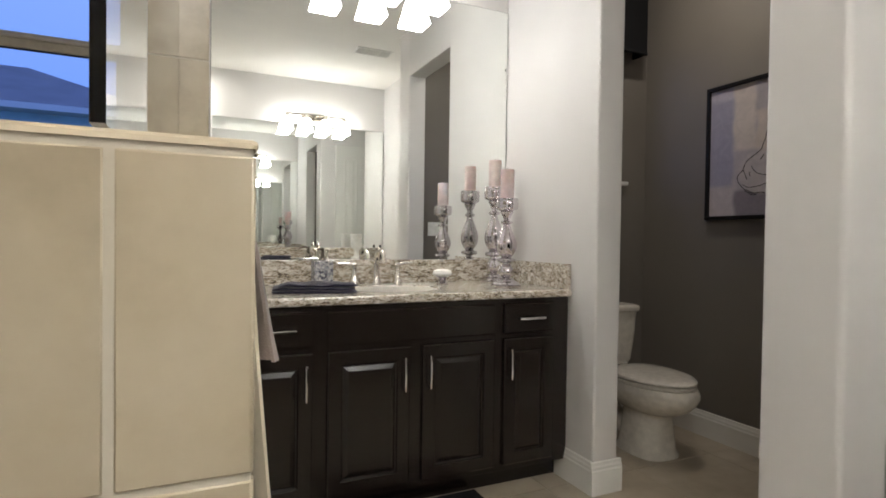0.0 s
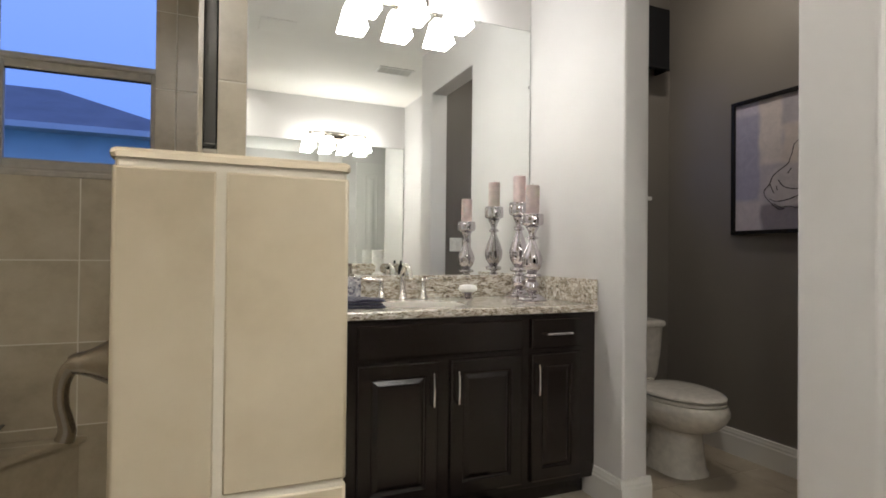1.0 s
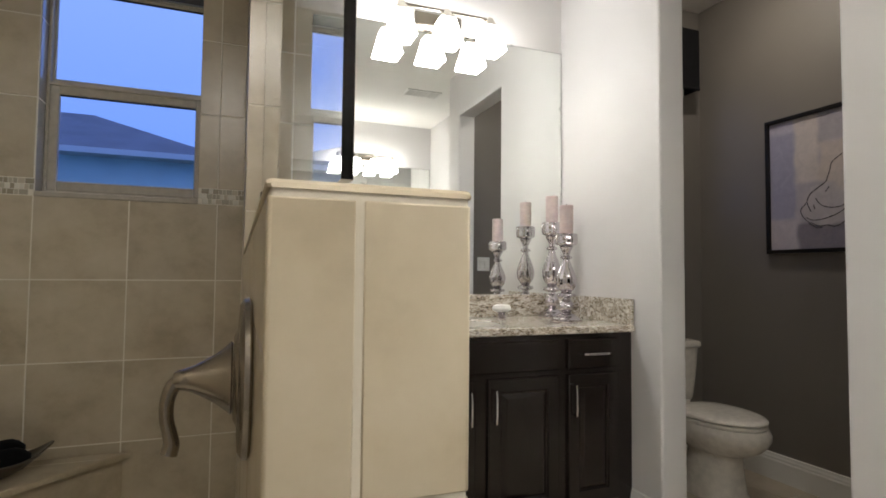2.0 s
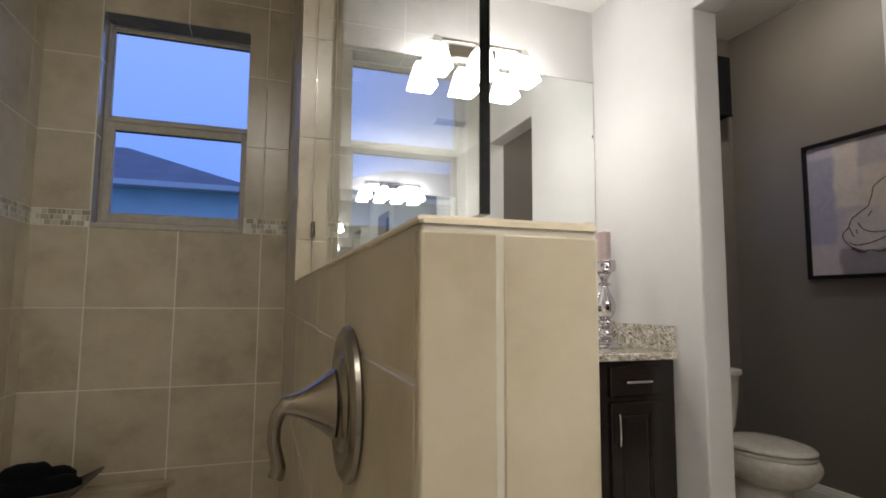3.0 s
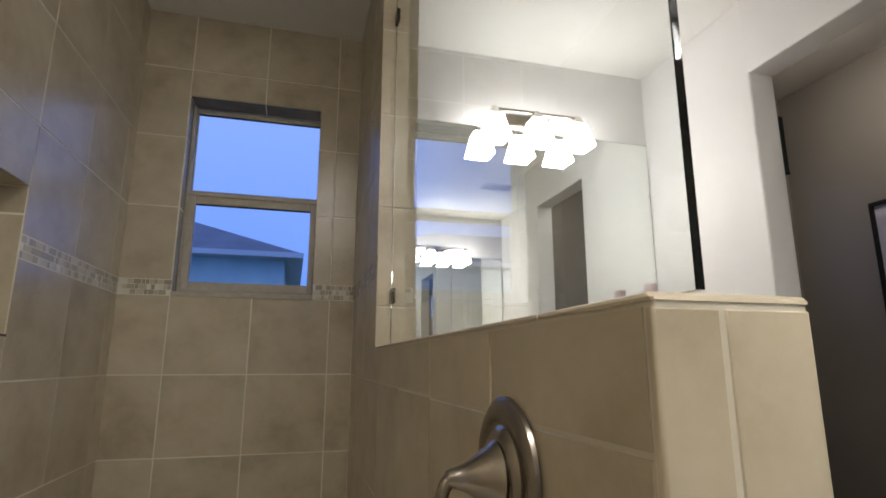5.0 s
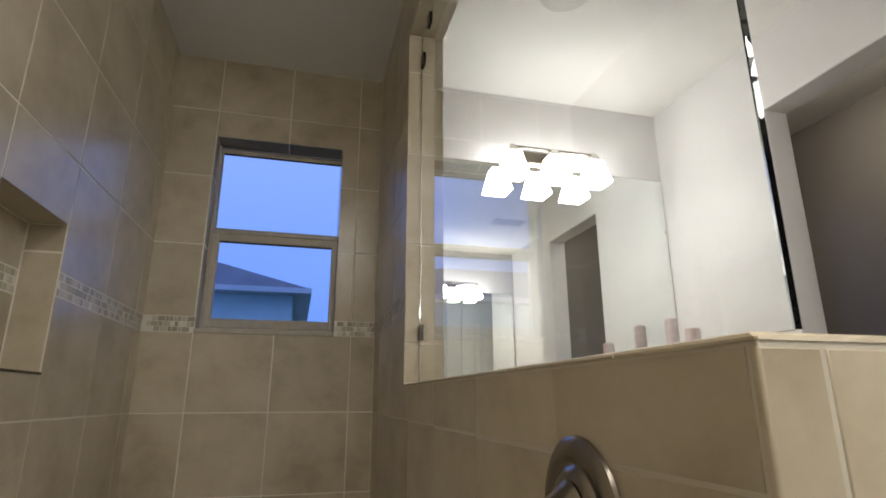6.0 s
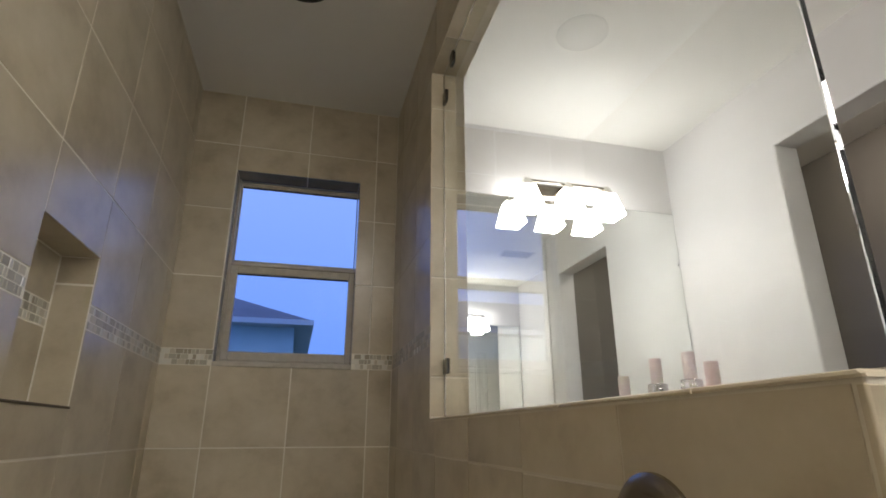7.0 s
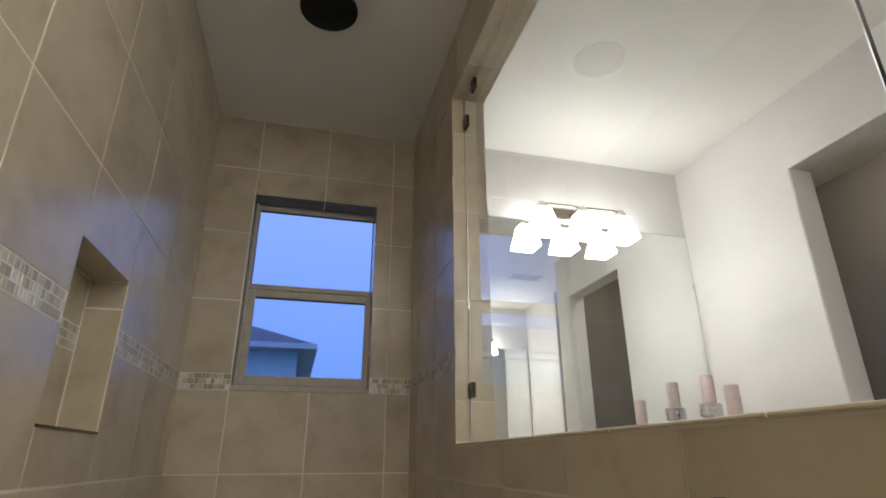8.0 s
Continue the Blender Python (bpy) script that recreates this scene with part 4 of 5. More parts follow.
dish = thing("shallow_dish", (-0.965, 2.41, BZ), "dark taupe boat-shaped dish on the shower bench", "dish")
rings = []
for k in range(9):
    f = k / 8
    L = 0.03 + 0.155 * f ** 0.7
    W = 0.02 + 0.075 * f ** 0.6
    rings.append([(L * math.cos(a) * (1 + 0.12 * abs(math.cos(a)) ** 6 * f), W * math.sin(a), 0.004 + 0.055 * f ** 1.7 + 0.05 * f * abs(math.cos(a)) ** 5) for a in [2 * math.pi * i / 36 for i in range(36)]])
bm = loft(rings, True, False)
bmesh.ops.solidify(bm, geom=list(bm.faces), thickness=0.006)
o = part("bowl", bm, DISH, dish, smooth=True)
dish.rotation_euler = (0, 0, radians(12))


def towel_roll(x, y, z, length, radius, turn, material, label):
    rings_ = []
    n = 40
    for k in range(13):
        u = -1 + 2 * k / 12
        r = radius * max(0.12, 1 - abs(u) ** 5) ** 0.5 * (1 + 0.04 * math.sin(k * 2.1))
        rings_.append([(u * length / 2, r * (1 + 0.05 * math.sin(3 * a + k)) * math.cos(a), r * (1 + 0.05 * math.sin(2 * a + k)) * math.sin(a)) for a in [2 * math.pi * i / n for i in range(n)]])
    ob = tagged(part("rolled_towel", loft(rings_), material, smooth=True), label, "towel", "rolled towels in the dish")
    ob.matrix_basis = pose(x, y, z, 0, 0, turn)
    return ob


towel_roll(-0.965, 2.40, BZ + 0.062, 0.28, 0.045, 14, BLACKCLOTH, "rolled black washcloth lying in the taupe dish")
towel_roll(-0.985, 2.46, BZ + 0.085, 0.25, 0.042, 8, BLACKCLOTH, "rolled black washcloth leaning behind the front roll")
towel_roll(-1.0, 2.40, BZ + 0.125, 0.15, 0.034, 20, BLACKCLOTH, "small rolled black washcloth on top of the others")

# ---- toilet room ----
toilet = thing("toilet", (2.20, TOILET_N - 0.01, 0), "white porcelain two-piece toilet with the lid closed", "toilet")


def oval(cx, cy, rx, ry_front, ry_back, z, n=40, sq=1.0):
    out = []
    for i in range(n):
        a = 2 * math.pi * i / n
        c, s_ = math.cos(a), math.sin(a)
        out.append((cx + rx * math.copysign(abs(c) ** sq, c), cy + (ry_back if s_ > 0 else ry_front) * math.copysign(abs(s_) ** sq, s_), z))
    return out


part("tank", loft([[(x, y, z) for x, y in rounded(w, d, 0.045, 6, 0, -0.115)] for w, d, z in ((0.37, 0.16, 0.385), (0.40, 0.175, 0.41), (0.435, 0.19, 0.55), (0.455, 0.20, 0.695))]), PORCELAIN, toilet, smooth=False)
part("tank_lid", loft([[(x, y, z) for x, y in rounded(w, d, 0.05, 6, 0, -0.115)] for w, d, z in ((0.47, 0.212, 0.696), (0.485, 0.225, 0.705), (0.485, 0.225, 0.722), (0.475, 0.215, 0.732), (0.44, 0.18, 0.737))]), PORCELAIN, toilet)
part("flush_lever", tube(smooth_line([(-0.16, -0.215, 0.655), (-0.16, -0.235, 0.655), (-0.13, -0.24, 0.652), (-0.09, -0.24, 0.645)], 4), 0.006, 8), CHROME, toilet)
yc = -0.505
part("bowl", loft([oval(0, yc - 0.01, 0.075, 0.13, 0.13, 0.215), oval(0, yc - 0.01, 0.115, 0.18, 0.19, 0.232), oval(0, yc - 0.01, 0.154, 0.238, 0.225, 0.262), oval(0, yc - 0.01, 0.179, 0.274, 0.25, 0.298), oval(0, yc - 0.01, 0.191, 0.29, 0.265, 0.33), oval(0, yc - 0.01, 0.191, 0.288, 0.27, 0.352), oval(0, yc - 0.01, 0.183, 0.274, 0.265, 0.376)]), PORCELAIN, toilet, smooth=True)
part("pedestal", loft([oval(0, yc - 0.01, 0.128, 0.155, 0.17, 0.0, sq=0.72), oval(0, yc - 0.01, 0.127, 0.154, 0.17, 0.012, sq=0.72), oval(0, yc - 0.01, 0.118, 0.143, 0.155, 0.03, sq=0.76), oval(0, yc - 0.01, 0.11, 0.137, 0.148, 0.10, sq=0.8), oval(0, yc - 0.01, 0.1, 0.135, 0.14, 0.19, sq=0.85), oval(0, yc - 0.01, 0.098, 0.14, 0.145, 0.222, sq=0.9), oval(0, yc - 0.01, 0.108, 0.16, 0.165, 0.245)]), PORCELAIN, toilet, smooth=True)
part("bowl_back", boxes((-0.085, 0.085, -0.33, -0.03, 0.20, 0.384), bevel=0.03, seg=4), PORCELAIN, toilet, smooth=True)
part("trapway", tube(smooth_line([(0, -0.4, 0.09), (0, -0.28, 0.11), (0, -0.2, 0.17), (0, -0.17, 0.25)], 5), 0.062, 16), PORCELAIN, toilet, smooth=True)
part("seat", loft([oval(0, yc, 0.182, 0.272, 0.21, 0.377), oval(0, yc, 0.187, 0.279, 0.215, 0.383), oval(0, yc, 0.187, 0.279, 0.215, 0.392), oval(0, yc, 0.182, 0.273, 0.21, 0.396)]), PORCELAIN, toilet, smooth=True)


def lid_ring(k, z):
    """The lid's outline: round in front, nearly straight behind."""
    out = []
    for i in range(44):
        a = 2 * math.pi * i / 44
        c, d = math.cos(a), math.sin(a)
        p = 0.62 if d > 0 else 1.0
        out.append((0.187 * k * math.copysign(abs(c) ** p, c) * (1 - 0.16 * max(0, d)), yc + (0.19 if d > 0 else 0.281) * k * math.copysign(abs(d) ** p, d), z))
    return out


part("seat_lid", loft([lid_ring(0.965, 0.4005), lid_ring(1.0, 0.404), lid_ring(1.0, 0.411), lid_ring(0.975, 0.418), lid_ring(0.88, 0.423), lid_ring(0.5, 0.427), lid_ring(0.1, 0.428)]), PORCELAIN, toilet, smooth=True)
for sx in (-0.075, 0.075):
    part("hinge", boxes((sx - 0.02, sx + 0.02, -0.262, -0.238, 0.384, 0.412), bevel=0.005, seg=2), PORCELAIN, toilet)

val = thing("window_valance", (2.21, TOILET_N, 2.28), "black fabric box valance over the toilet room window", "valance")
bm = boxes((-0.34, 0.34, -0.12, -0.108, 0, 0.38), (-0.34, -0.328, -0.108, -0.002, 0, 0.38), (0.328, 0.34, -0.108, -0.002, 0, 0.38), (-0.328, 0.328, -0.108, -0.002, 0.368, 0.38), bevel=0.002)
part("box", bm, BLACKCLOTH, val)
part("bottom_trim", boxes((-0.343, 0.343, -0.124, -0.104, -0.004, 0.012), bevel=0.004), BLACKCLOTH, val)

sw = thing("light_switch", (1.86, 0.97, 1.20), "white plastic light switch plate on the taupe wall", "light switch")
part("plate", boxes((-0.058, 0.058, 0.0, 0.006, -0.058, 0.058), bevel=0.003, seg=2), PLASTIC, sw)
for sx in (-0.023, 0.023):
    part("rocker", boxes((sx - 0.016, sx + 0.016, 0.006, 0.010, -0.032, 0.032), bevel=0.002), PLASTIC, sw)

pic = thing("framed_picture", (TOILET_E, 1.80, 1.243), "framed abstract canvas in grey and lilac with dark brush lines", "picture")
PW, PH, FR = 0.376, 0.742, 0.02
part("frame", boxes((-0.035, 0, -PW, PW, 0, FR), (-0.035, 0, -PW, PW, PH - FR, PH), (-0.035, 0, -PW, -PW + FR, FR, PH - FR), (-0.035, 0, PW - FR, PW, FR, PH - FR), bevel=0.002), BLACK, pic)
FIELDS = [  # y0, y1, z0, z1, colour: soft-edged blocks, later ones over earlier ones
    (0.21, 0.40, 0.18, 0.80, (0.33, 0.325, 0.43)), (0.215, 0.40, 0.66, 0.80, (0.45, 0.43, 0.52)), (0.19, 0.40, 0.0, 0.18, (0.50, 0.46, 0.49)),
    (0.08, 0.21, 0.37, 0.80, (0.58, 0.53, 0.50)), (-0.40, 0.08, 0.30, 0.57, (0.56, 0.50, 0.46)), (-0.14, 0.08, 0.575, 0.80, (0.40, 0.375, 0.40)),
    (-0.40, -0.14, 0.5, 0.80, (0.52, 0.48, 0.49)), (-0.40, 0.20, 0.0, 0.15, (0.24, 0.22, 0.255)), (-0.40, -0.16, 0.0, 0.28, (0.36, 0.345, 0.43)), (0.0, 0.2, 0.25, 0.36, (0.43, 0.40, 0.44)),
]


def field_colour(y, z):
    c = Vector((0.44, 0.41, 0.45))
    for y0, y1, z0, z1, col in FIELDS:
        wob = 0.008 * math.sin(23 * y + 31 * z)
        d = min(y - y0 + wob, y1 - y + wob, z - z0 + wob, z1 - z + wob)
        c = c.lerp(Vector(col), max(0.0, min(1.0, d / 0.02 + 0.5)))
    r = math.hypot((y - 0.06) / 0.125, (z - 0.245) / 0.125)
    return c.lerp(Vector((0.50, 0.47, 0.47)), max(0.0, min(0.8, (1.0 - r) * 4)))


bm = bmesh.new()
layer = bm.verts.layers.float_color.new("fields")
rows = []
for i in range(73):
    row = []
    for j in range(73):
        y, z = -PW + FR + (2 * PW - 2 * FR) * i / 72, FR + (PH - 2 * FR) * j / 72
        v = bm.verts.new((-0.018, y, z))
        v[layer] = (*field_colour(y, z), 1.0)
        row.append(v)
    rows.append(row)
for i in range(72):
    for j in range(72):
        bm.faces.new((rows[i][j], rows[i][j + 1], rows[i + 1][j + 1], rows[i + 1][j]))
part("canvas", bm, CANVAS, pic, "canvas with soft grey and lilac blocks")
strokes = [
    [(-0.09, 0.50), (-0.041, 0.492), (-0.011, 0.475), (0.021, 0.451), (0.029, 0.416), (0.043, 0.381), (0.053, 0.358), (0.096, 0.331), (0.135, 0.303), (0.154, 0.261), (0.182, 0.233), (0.181, 0.205), (0.16, 0.176), (0.13, 0.149), (0.104, 0.128), (0.072, 0.127)],
    [(0.149, 0.261), (0.139, 0.235), (0.129, 0.211)], [(0.115, 0.247), (0.11, 0.225)],
    [(0.104, 0.279), (0.087, 0.253), (0.066, 0.237), (0.022, 0.225), (-0.024, 0.228), (-0.06, 0.25)],
    [(0.152, 0.183), (0.12, 0.168), (0.07, 0.17), (0.025, 0.181), (-0.022, 0.201), (-0.065, 0.235)],
    [(0.13, 0.156), (0.09, 0.136), (0.045, 0.138), (0.011, 0.128), (-0.018, 0.138), (-0.07, 0.17)],
    [(0.054, 0.308), (0.035, 0.332)], [(0.14, 0.15), (0.11, 0.138), (0.08, 0.133)],
]
for st in strokes:
    line = smooth_line([(-0.0185, y, z) for y, z in st], 5)
    part("brush_line", tube(line, [0.0011 + 0.0016 * abs(math.sin(0.9 * k + 1)) for k in range(len(line))], 6), INK, pic)

# ---- things on the counter ----
CS = [(0.03, 0.0272), (0.019, 0.0317), (0.017, 0.0385), (0.035, 0.0567), (0.0375, 0.068), (0.034, 0.0824), (0.024, 0.0954), (0.018, 0.1026), (0.018, 0.1083), (0.036, 0.1112), (0.045, 0.1155), (0.046, 0.1225), (0.043, 0.1274), (0.027, 0.1303), (0.023, 0.1342), (0.032, 0.144), (0.0451, 0.1616), (0.0504, 0.1831), (0.0499, 0.1938), (0.0509, 0.1963), (0.0462, 0.213), (0.0357, 0.2379), (0.023, 0.2629), (0.016, 0.282), (0.016, 0.2853), (0.025, 0.287), (0.029, 0.2903), (0.029, 0.2959), (0.024, 0.2999), (0.016, 0.3018), (0.0165, 0.3097), (0.021, 0.3234), (0.03, 0.3372), (0.033, 0.3411), (0.03, 0.3451), (0.05, 0.3529), (0.054, 0.3578), (0.053, 0.3627), (0.0545, 0.3667), (0.0545, 0.3863), (0.052, 0.3912), (0.054, 0.3952), (0.053, 0.4011), (0.048, 0.404), (0.042, 0.404), (0.04, 0.3961), (0.0, 0.3961)]


def candlestick(x, y, z, h, label):
    c = thing("candlestick", (x, y, z), label, "candlestick", "candlesticks on the counter")
    k = h / 0.406
    part("stem", lathe([(max(r, 0.0005) * 1.0, zz * k) for r, zz in CS], 40), SILVER, c, smooth=True)
    part("foot", loft([[(px, py, zz * k) for px, py in rounded(w, w, w * 0.3, 5)] for w, zz in ((0.124, 0.0), (0.128, 0.004), (0.128, 0.011), (0.118, 0.014), (0.112, 0.02), (0.085, 0.026), (0.068, 0.033), (0.05, 0.038))]), SILVER, c, "square stepped foot")
    return c


def candle(x, y, z, r, h):
    c = thing("candle", (x, y, z), "pale pink pillar candle standing in the cup", "candle", "candles on the counter")
    part("wax", lathe([(r * 0.96, 0), (r, 0.003), (r, h - 0.005), (r * 0.95, h - 0.001), (r * 0.8, h - 0.003), (r * 0.2, h - 0.006), (0.001, h - 0.006)], 32), WAX, c, smooth=False)
    part("wick", tube([(0, 0, h - 0.006), (0.001, 0, h + 0.008)], 0.0012, 6), WICK, c)


candlestick(1.360, 2.235, CT1, 0.428, "silver mercury glass candlestick, the shorter of a pair")
candle(1.360, 2.235, CT1 + 0.428 * 0.396 / 0.406, 0.033, 0.147)
candlestick(1.424, 2.465, CT1, 0.505, "tall silver mercury glass candlestick near the mirror")
candle(1.424, 2.465, CT1 + 0.505 * 0.396 / 0.406, 0.033, 0.15)

sd = thing("soap_dish", (1.115, 2.44, CT1), "small chrome pedestal soap dish on the granite", "soap dish")
part("pedestal", lathe([(0.026, 0), (0.028, 0.004), (0.024, 0.009), (0.02, 0.014), (0.022, 0.018), (0.018, 0.023), (0.024, 0.03), (0.036, 0.036), (0.04, 0.038), (0.001, 0.038)], 28), SILVER, sd, smooth=True)
sp = thing("soap_bar", (1.115, 2.44, CT1 + 0.0385), "white oval soap bar on the chrome dish", "soap")
part("bar", loft([oval(0, 0, 0.03, 0.026, 0.026, 0.0), oval(0, 0, 0.046, 0.036, 0.036, 0.006), oval(0, 0, 0.05, 0.04, 0.04, 0.016), oval(0, 0, 0.045, 0.035, 0.035, 0.029), oval(0, 0, 0.027, 0.021, 0.021, 0.036)]), SOAP, sp, smooth=True)

sb = thing("soap_dispenser", (0.515, 2.44, CT1), "square crackled acrylic soap dispenser with a chrome pump", "soap dispenser")
part("bottle", loft([[(x, y, z) for x, y in rounded(0.086, 0.086, 0.012, 4)] for z in (0.0, 0.004, 0.113, 0.117)]), CRACKLE, sb)
part("lid", boxes((-0.045, 0.045, -0.045, 0.045, 0.117, 0.121), bevel=0.001), CHROME, sb)
part("collar", lathe([(0.017, 0.121), (0.018, 0.126), (0.015, 0.132), (0.009, 0.135), (0.001, 0.135)], 20), NICKEL, sb, smooth=True)
part("pump", tube([(0, 0, 0.13), (0, 0, 0.178)], 0.0085, 12), NICKEL, sb)
part("nozzle", tube([(0, 0, 0.172), (-0.02, -0.02, 0.176), (-0.04, -0.035, 0.168)], 0.0065, 10), NICKEL, sb)


def folded_towel(x, y, z, w, d, turn, layers, material, label):
    """A towel folded in layers that sag onto each other, with rolled edges."""
    t = thing("folded_towel", (x, y, z), label, "towel")
    t.rotation_euler = (0, 0, radians(turn))
    th = 0.0125
    for k in range(layers):
        ww, dd = w * (1 - 0.035 * k), d * (1 - 0.05 * k)
        rings = []
        for i in range(25):
            u = -1 + 2 * i / 24
            f = max(0.3, 1 - abs(u) ** 14) ** 0.5
            ring = []
            for j in range(28):
                a = 2 * math.pi * j / 28
                c, e = math.cos(a), math.sin(a)
                py = dd / 2 * math.copysign(abs(c) ** 0.35, c) * (0.985 + 0.015 * math.sin(3.1 * u + 1.7 * k)) * (0.97 + 0.03 * f)
                sag = 0.0028 * math.sin(4.2 * u + 2.3 * k) * math.cos(30 * py + k) + 0.0016 * math.sin(11 * u + 40 * py) - 0.004 * max(0, abs(u) - 0.8) * (k > 0) * 5
                pz = th * (k + 0.5) + th * 0.56 * f * math.copysign(abs(e) ** 0.6, e) + sag * (0.4 + 0.6 * (e > 0)) * (k + 1) / layers
                ring.append((u * ww / 2 + 0.006 * (-1) ** k * k, py, max(pz, 0.0004)))
            rings.append(ring)
        part("fold", loft(rings), material, t, smooth=True)
    return t


folded_towel(0.44, 2.225, CT1, 0.33, 0.19, -12, 3, NAVY, "folded navy blue hand towel lying on the granite")
folded_towel(0.74, SOUTH + 0.33, CT1, 0.30, 0.18, 10, 3, NAVY, "folded navy hand towel on the second counter")

gob = thing("candle_holder", (1.60, SOUTH + 0.22, CT1), "white ceramic pedestal candle holder on the second counter", "candle holder")
part("pedestal", lathe([(0.06, 0), (0.062, 0.01), (0.03, 0.03), (0.022, 0.07), (0.03, 0.10), (0.055, 0.12), (0.058, 0.13), (0.001, 0.13)], 28), SOAP, gob, smooth=True)
part("pillar_candle", lathe([(0.062, 0.131), (0.063, 0.135), (0.063, 0.262), (0.058, 0.267), (0.001, 0.262)], 32), SOAP, gob)
bot = thing("bottle", (1.90, SOUTH + 0.12, CT1), "slim black bottle on the second counter", "bottle")
part("body", lathe([(0.028, 0), (0.03, 0.006), (0.03, 0.07), (0.026, 0.09), (0.012, 0.11), (0.011, 0.15), (0.001, 0.152)], 24), BLACK, bot, smooth=True)

# ---- towels by the half wall ----
bar = thing("towel_bar", (PX1 + 0.0045, 0.98, 1.085), "brushed nickel towel bar on the half wall", "towel bar")
for sy_ in (-0.16, 0.16):
    part("bracket", tube([(0.0, sy_, 0), (0.012, sy_, 0), (0.032, sy_, 0.0)], [0.02, 0.012, 0.010], 14), NICKEL, bar)
part("rail", tube([(0.032, -0.17, 0), (0.032, 0.17, 0)], 0.008, 12), NICKEL, bar)


def hung_towel(x, y, z, width, drop_front, drop_back, out, material, label, seed):
    """Cloth folded over the bar: a wavy sheet with thickness, fuller towards its hem."""
    rnd = random.Random(seed)
    ph = rnd.uniform(0, 6)
    prof = [(-0.013, -drop_back), (-0.013, -drop_back * 0.5), (-0.012, -0.02), (-0.008, 0.010), (0.0, 0.0155), (0.009, 0.010)]
    for k in range(1, 13):
        f = k / 12
        prof.append((0.011 + out * f ** 1.3, -drop_front * f))
    rows2 = []
    for i in range(25):
        v = i / 24 - 0.5
        row = []
        for k, (px, pz) in enumerate(prof):
            amp = 0.004 + (0.011 * (k - 6) / 12 if k > 6 else 0)
            row.append((px + (amp * math.sin(v * 19 + ph) if k > 5 else 0), v * width * (1 - 0.03 * (k > 6) * math.sin(k)), pz))
        rows2.append(row)
    bm = loft(rows2, False, False, closed=False)
    bmesh.ops.solidify(bm, geom=list(bm.faces), thickness=0.006)
    ob = tagged(part("hanging_towel", bm, material, smooth=True), label, "towel", "towels on the bar")
    ob.location = (x, y, z)
    return ob


hung_towel(PX1 + 0.032, 0.99, 1.085, 0.24, 0.56, 0.03, 0.04, CREAMTOWEL, "cream bath towel hanging on the bar beside the vanity", 2)
hung_towel(PX1 + 0.043, 1.0, 1.094, 0.18, 0.19, 0.0, 0.022, GREYTOWEL, "grey hand towel hanging over the cream towel", 5)

mat_ = thing("bath_mat", (0.79, 1.81, 0.0), "plain black bath mat on the tiled floor", "bath mat")
bm = boxes((-0.325, 0.325, -0.26, 0.26, 0.001, 0.016), bevel=0.007, seg=3)
part("pile", bm, BLACKCLOTH, mat_)

# ---- door and doorway on the hall side ----


def panel_door(name, x0, x1, y, z1, label):
    d = thing(name, ((x0 + x1) / 2, y, 0.008), label, "door", kind="structure")
    w, h = x1 - x0, z1 - 0.008
    part("leaf", boxes((-w / 2, w / 2, -0.030, 0, 0, h), bevel=0.002), TRIM, d)
    for za, zb in ((0.2, 0.95), (1.06, h - 0.16)):
        rings = []
        for inset, up in ((0, 0.0), (0.0, 0.003), (0.012, 0.006), (0.02, 0.001), (0.05, 0.001), (0.075, 0.006), (0.08, 0.006)):
            a = w / 2 - 0.12 - inset
            rings.append([(-a, -0.030 - up, za + inset), (a, -0.030 - up, za + inset), (a, -0.030 - up, zb - inset), (-a, -0.030 - up, zb - inset)])
        part("panel", loft(rings), TRIM, d)
    part("door_handle", tube([(w / 2 - 0.06, -0.03, 0.92), (w / 2 - 0.06, -0.075, 0.92), (w / 2 - 0.16, -0.08, 0.92)], 0.009, 10), NICKEL, d)
    return d


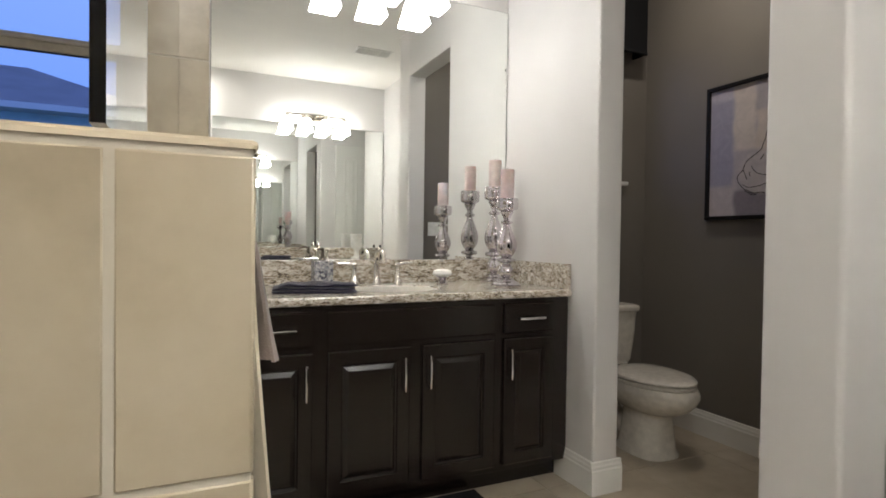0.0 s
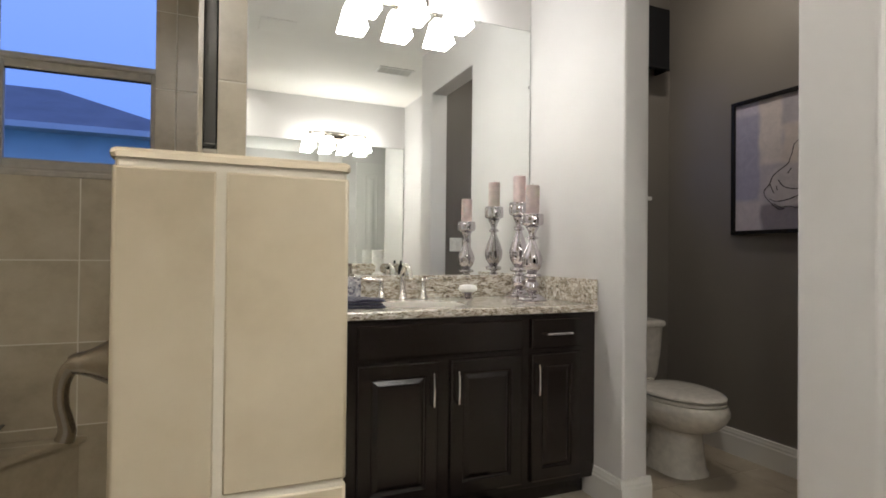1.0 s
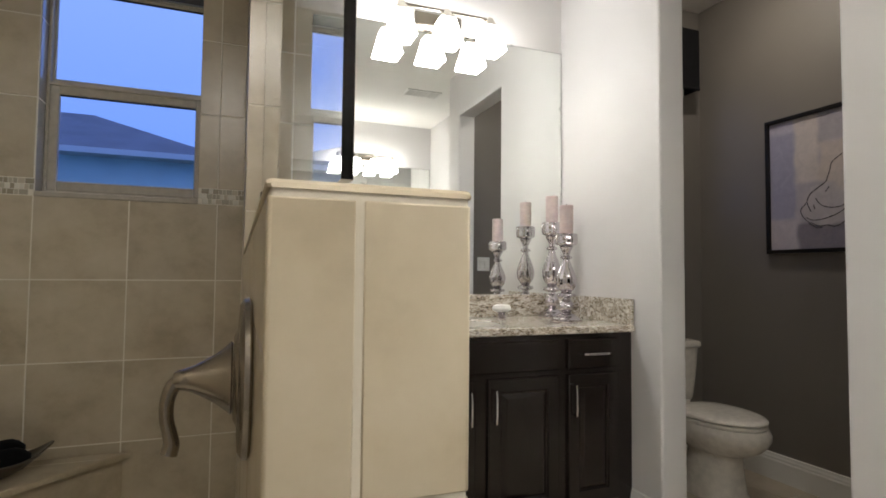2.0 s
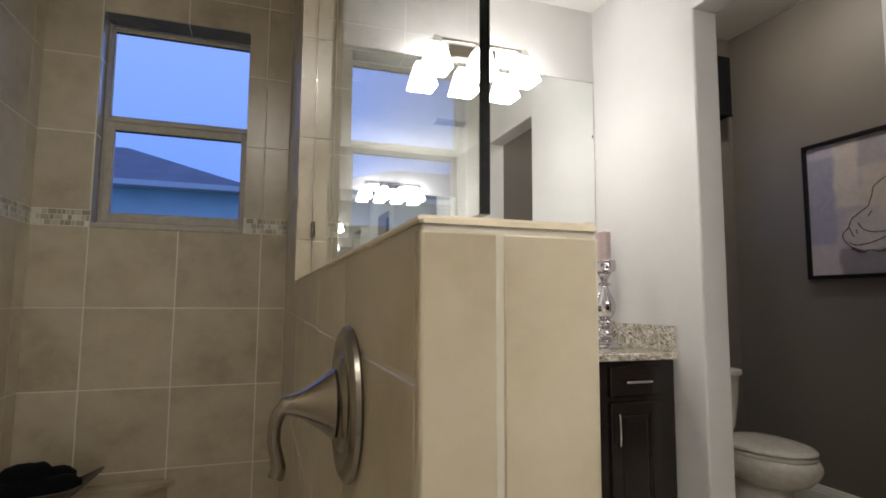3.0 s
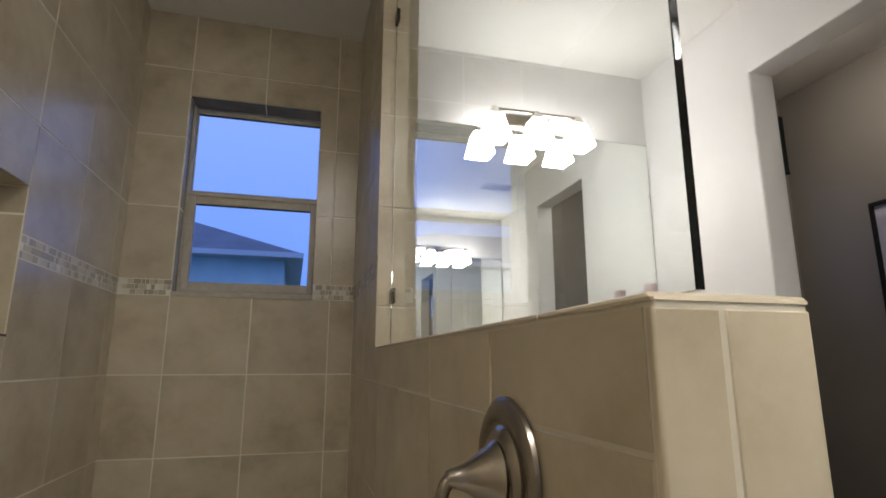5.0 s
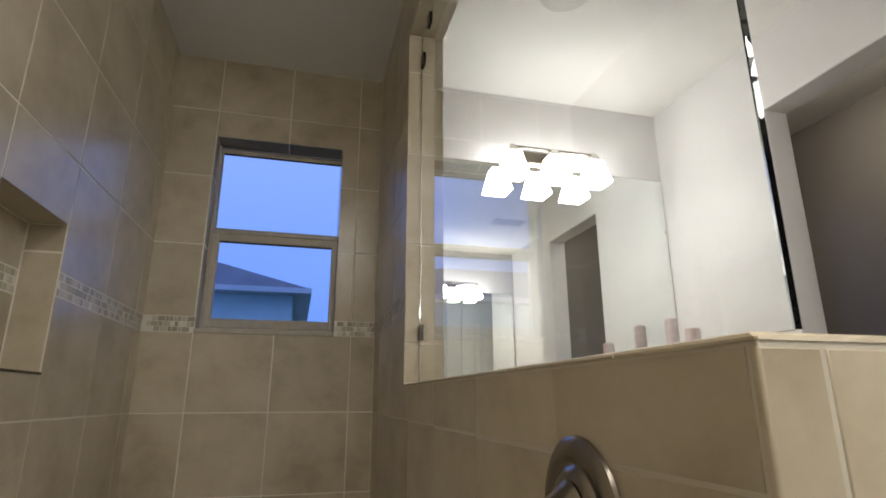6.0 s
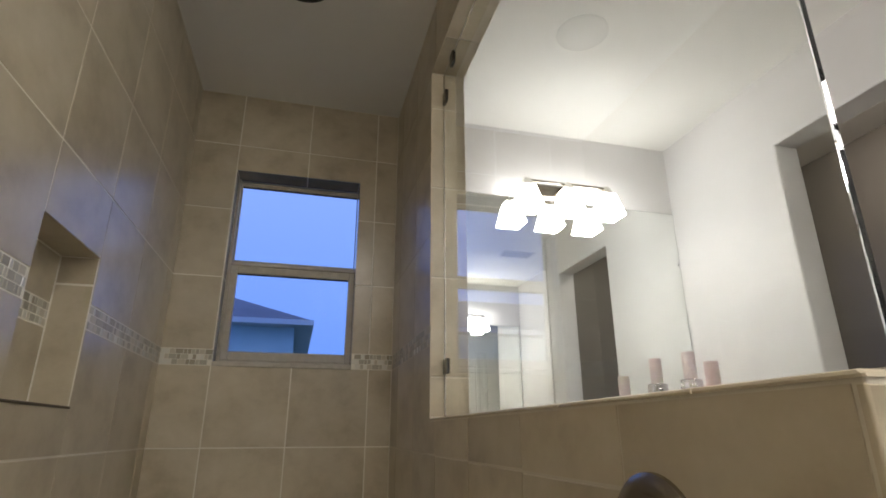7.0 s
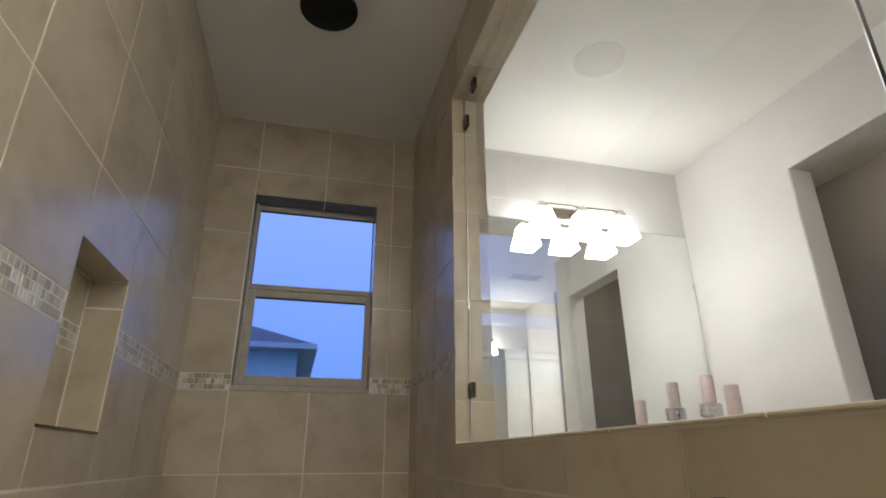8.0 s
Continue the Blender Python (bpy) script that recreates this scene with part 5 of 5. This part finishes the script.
panel_door("door_1", 1.79, 2.22, 0.845, 2.40, "white two-panel interior door standing against the wall")
setting("trim", boxes((2.225, 2.295, 0.833, 0.849, 0, 2.47), (2.295, 2.395, 0.833, 0.849, 2.40, 2.47), (2.395, 2.465, 0.833, 0.849, 0, 2.47), bevel=0.003), TRIM, "white painted door casing", "trim")
door2 = thing("door_2", (2.345, 0.849, 0), "plain taupe door panel inside a white casing", "door", kind="structure")
part("leaf", boxes((-0.0495, 0.0495, -0.006, 0, 0.005, 2.398)), GRAY, door2)

# ---- outside ----
setting("ground", boxes((-150, 150, 2.9, 300, -0.6, -0.3)), GRASS, "dark lawn outside at dusk", "ground")
house = thing("neighbour_house", (-6.5, 12.0, -0.3), "pale stucco house with a hipped shingle roof at dusk", "house")
EZ = 3.75
part("wall", boxes((-6.0, 5.85, 0.4, 9.0, 0, EZ - 0.10)), STUCCO, house)
roof = bmesh.new()
pts = [(-6.4, 0.0, EZ), (6.23, 0.0, EZ), (6.23, 9.4, EZ), (-6.4, 9.4, EZ), (-2.0, 4.7 - 1.5, EZ + 1.42), (3.1, 3.2, EZ + 1.42), (3.1, 6.2, EZ + 1.42), (-2.0, 6.2, EZ + 1.42)]
vs = [roof.verts.new(p) for p in pts]
for f in ((0, 1, 5, 4), (1, 2, 6, 5), (2, 3, 7, 6), (3, 0, 4, 7), (4, 5, 6, 7), (3, 2, 1, 0)):
    roof.faces.new([vs[i] for i in f])
part("roof", roof, SHINGLE, house)
part("fascia", boxes((-6.4, 6.23, -0.02, 0.0, EZ - 0.10, EZ + 0.01), (6.21, 6.25, 0.0, 9.4, EZ - 0.10, EZ + 0.01)), FASCIA, house)
part("soffit", boxes((-6.4, 6.21, 0.0, 9.4, EZ - 0.10, EZ - 0.08)), FASCIA, house)
for wx in (1.9, 4.3):
    wn_ = part("window", boxes((wx - 0.4, wx + 0.4, 0.36, 0.4, 1.9, 3.0), bevel=0.01), FASCIA, house)
    part("pane", boxes((wx - 0.34, wx + 0.34, 0.352, 0.359, 1.96, 2.94)), EDGE, wn_)
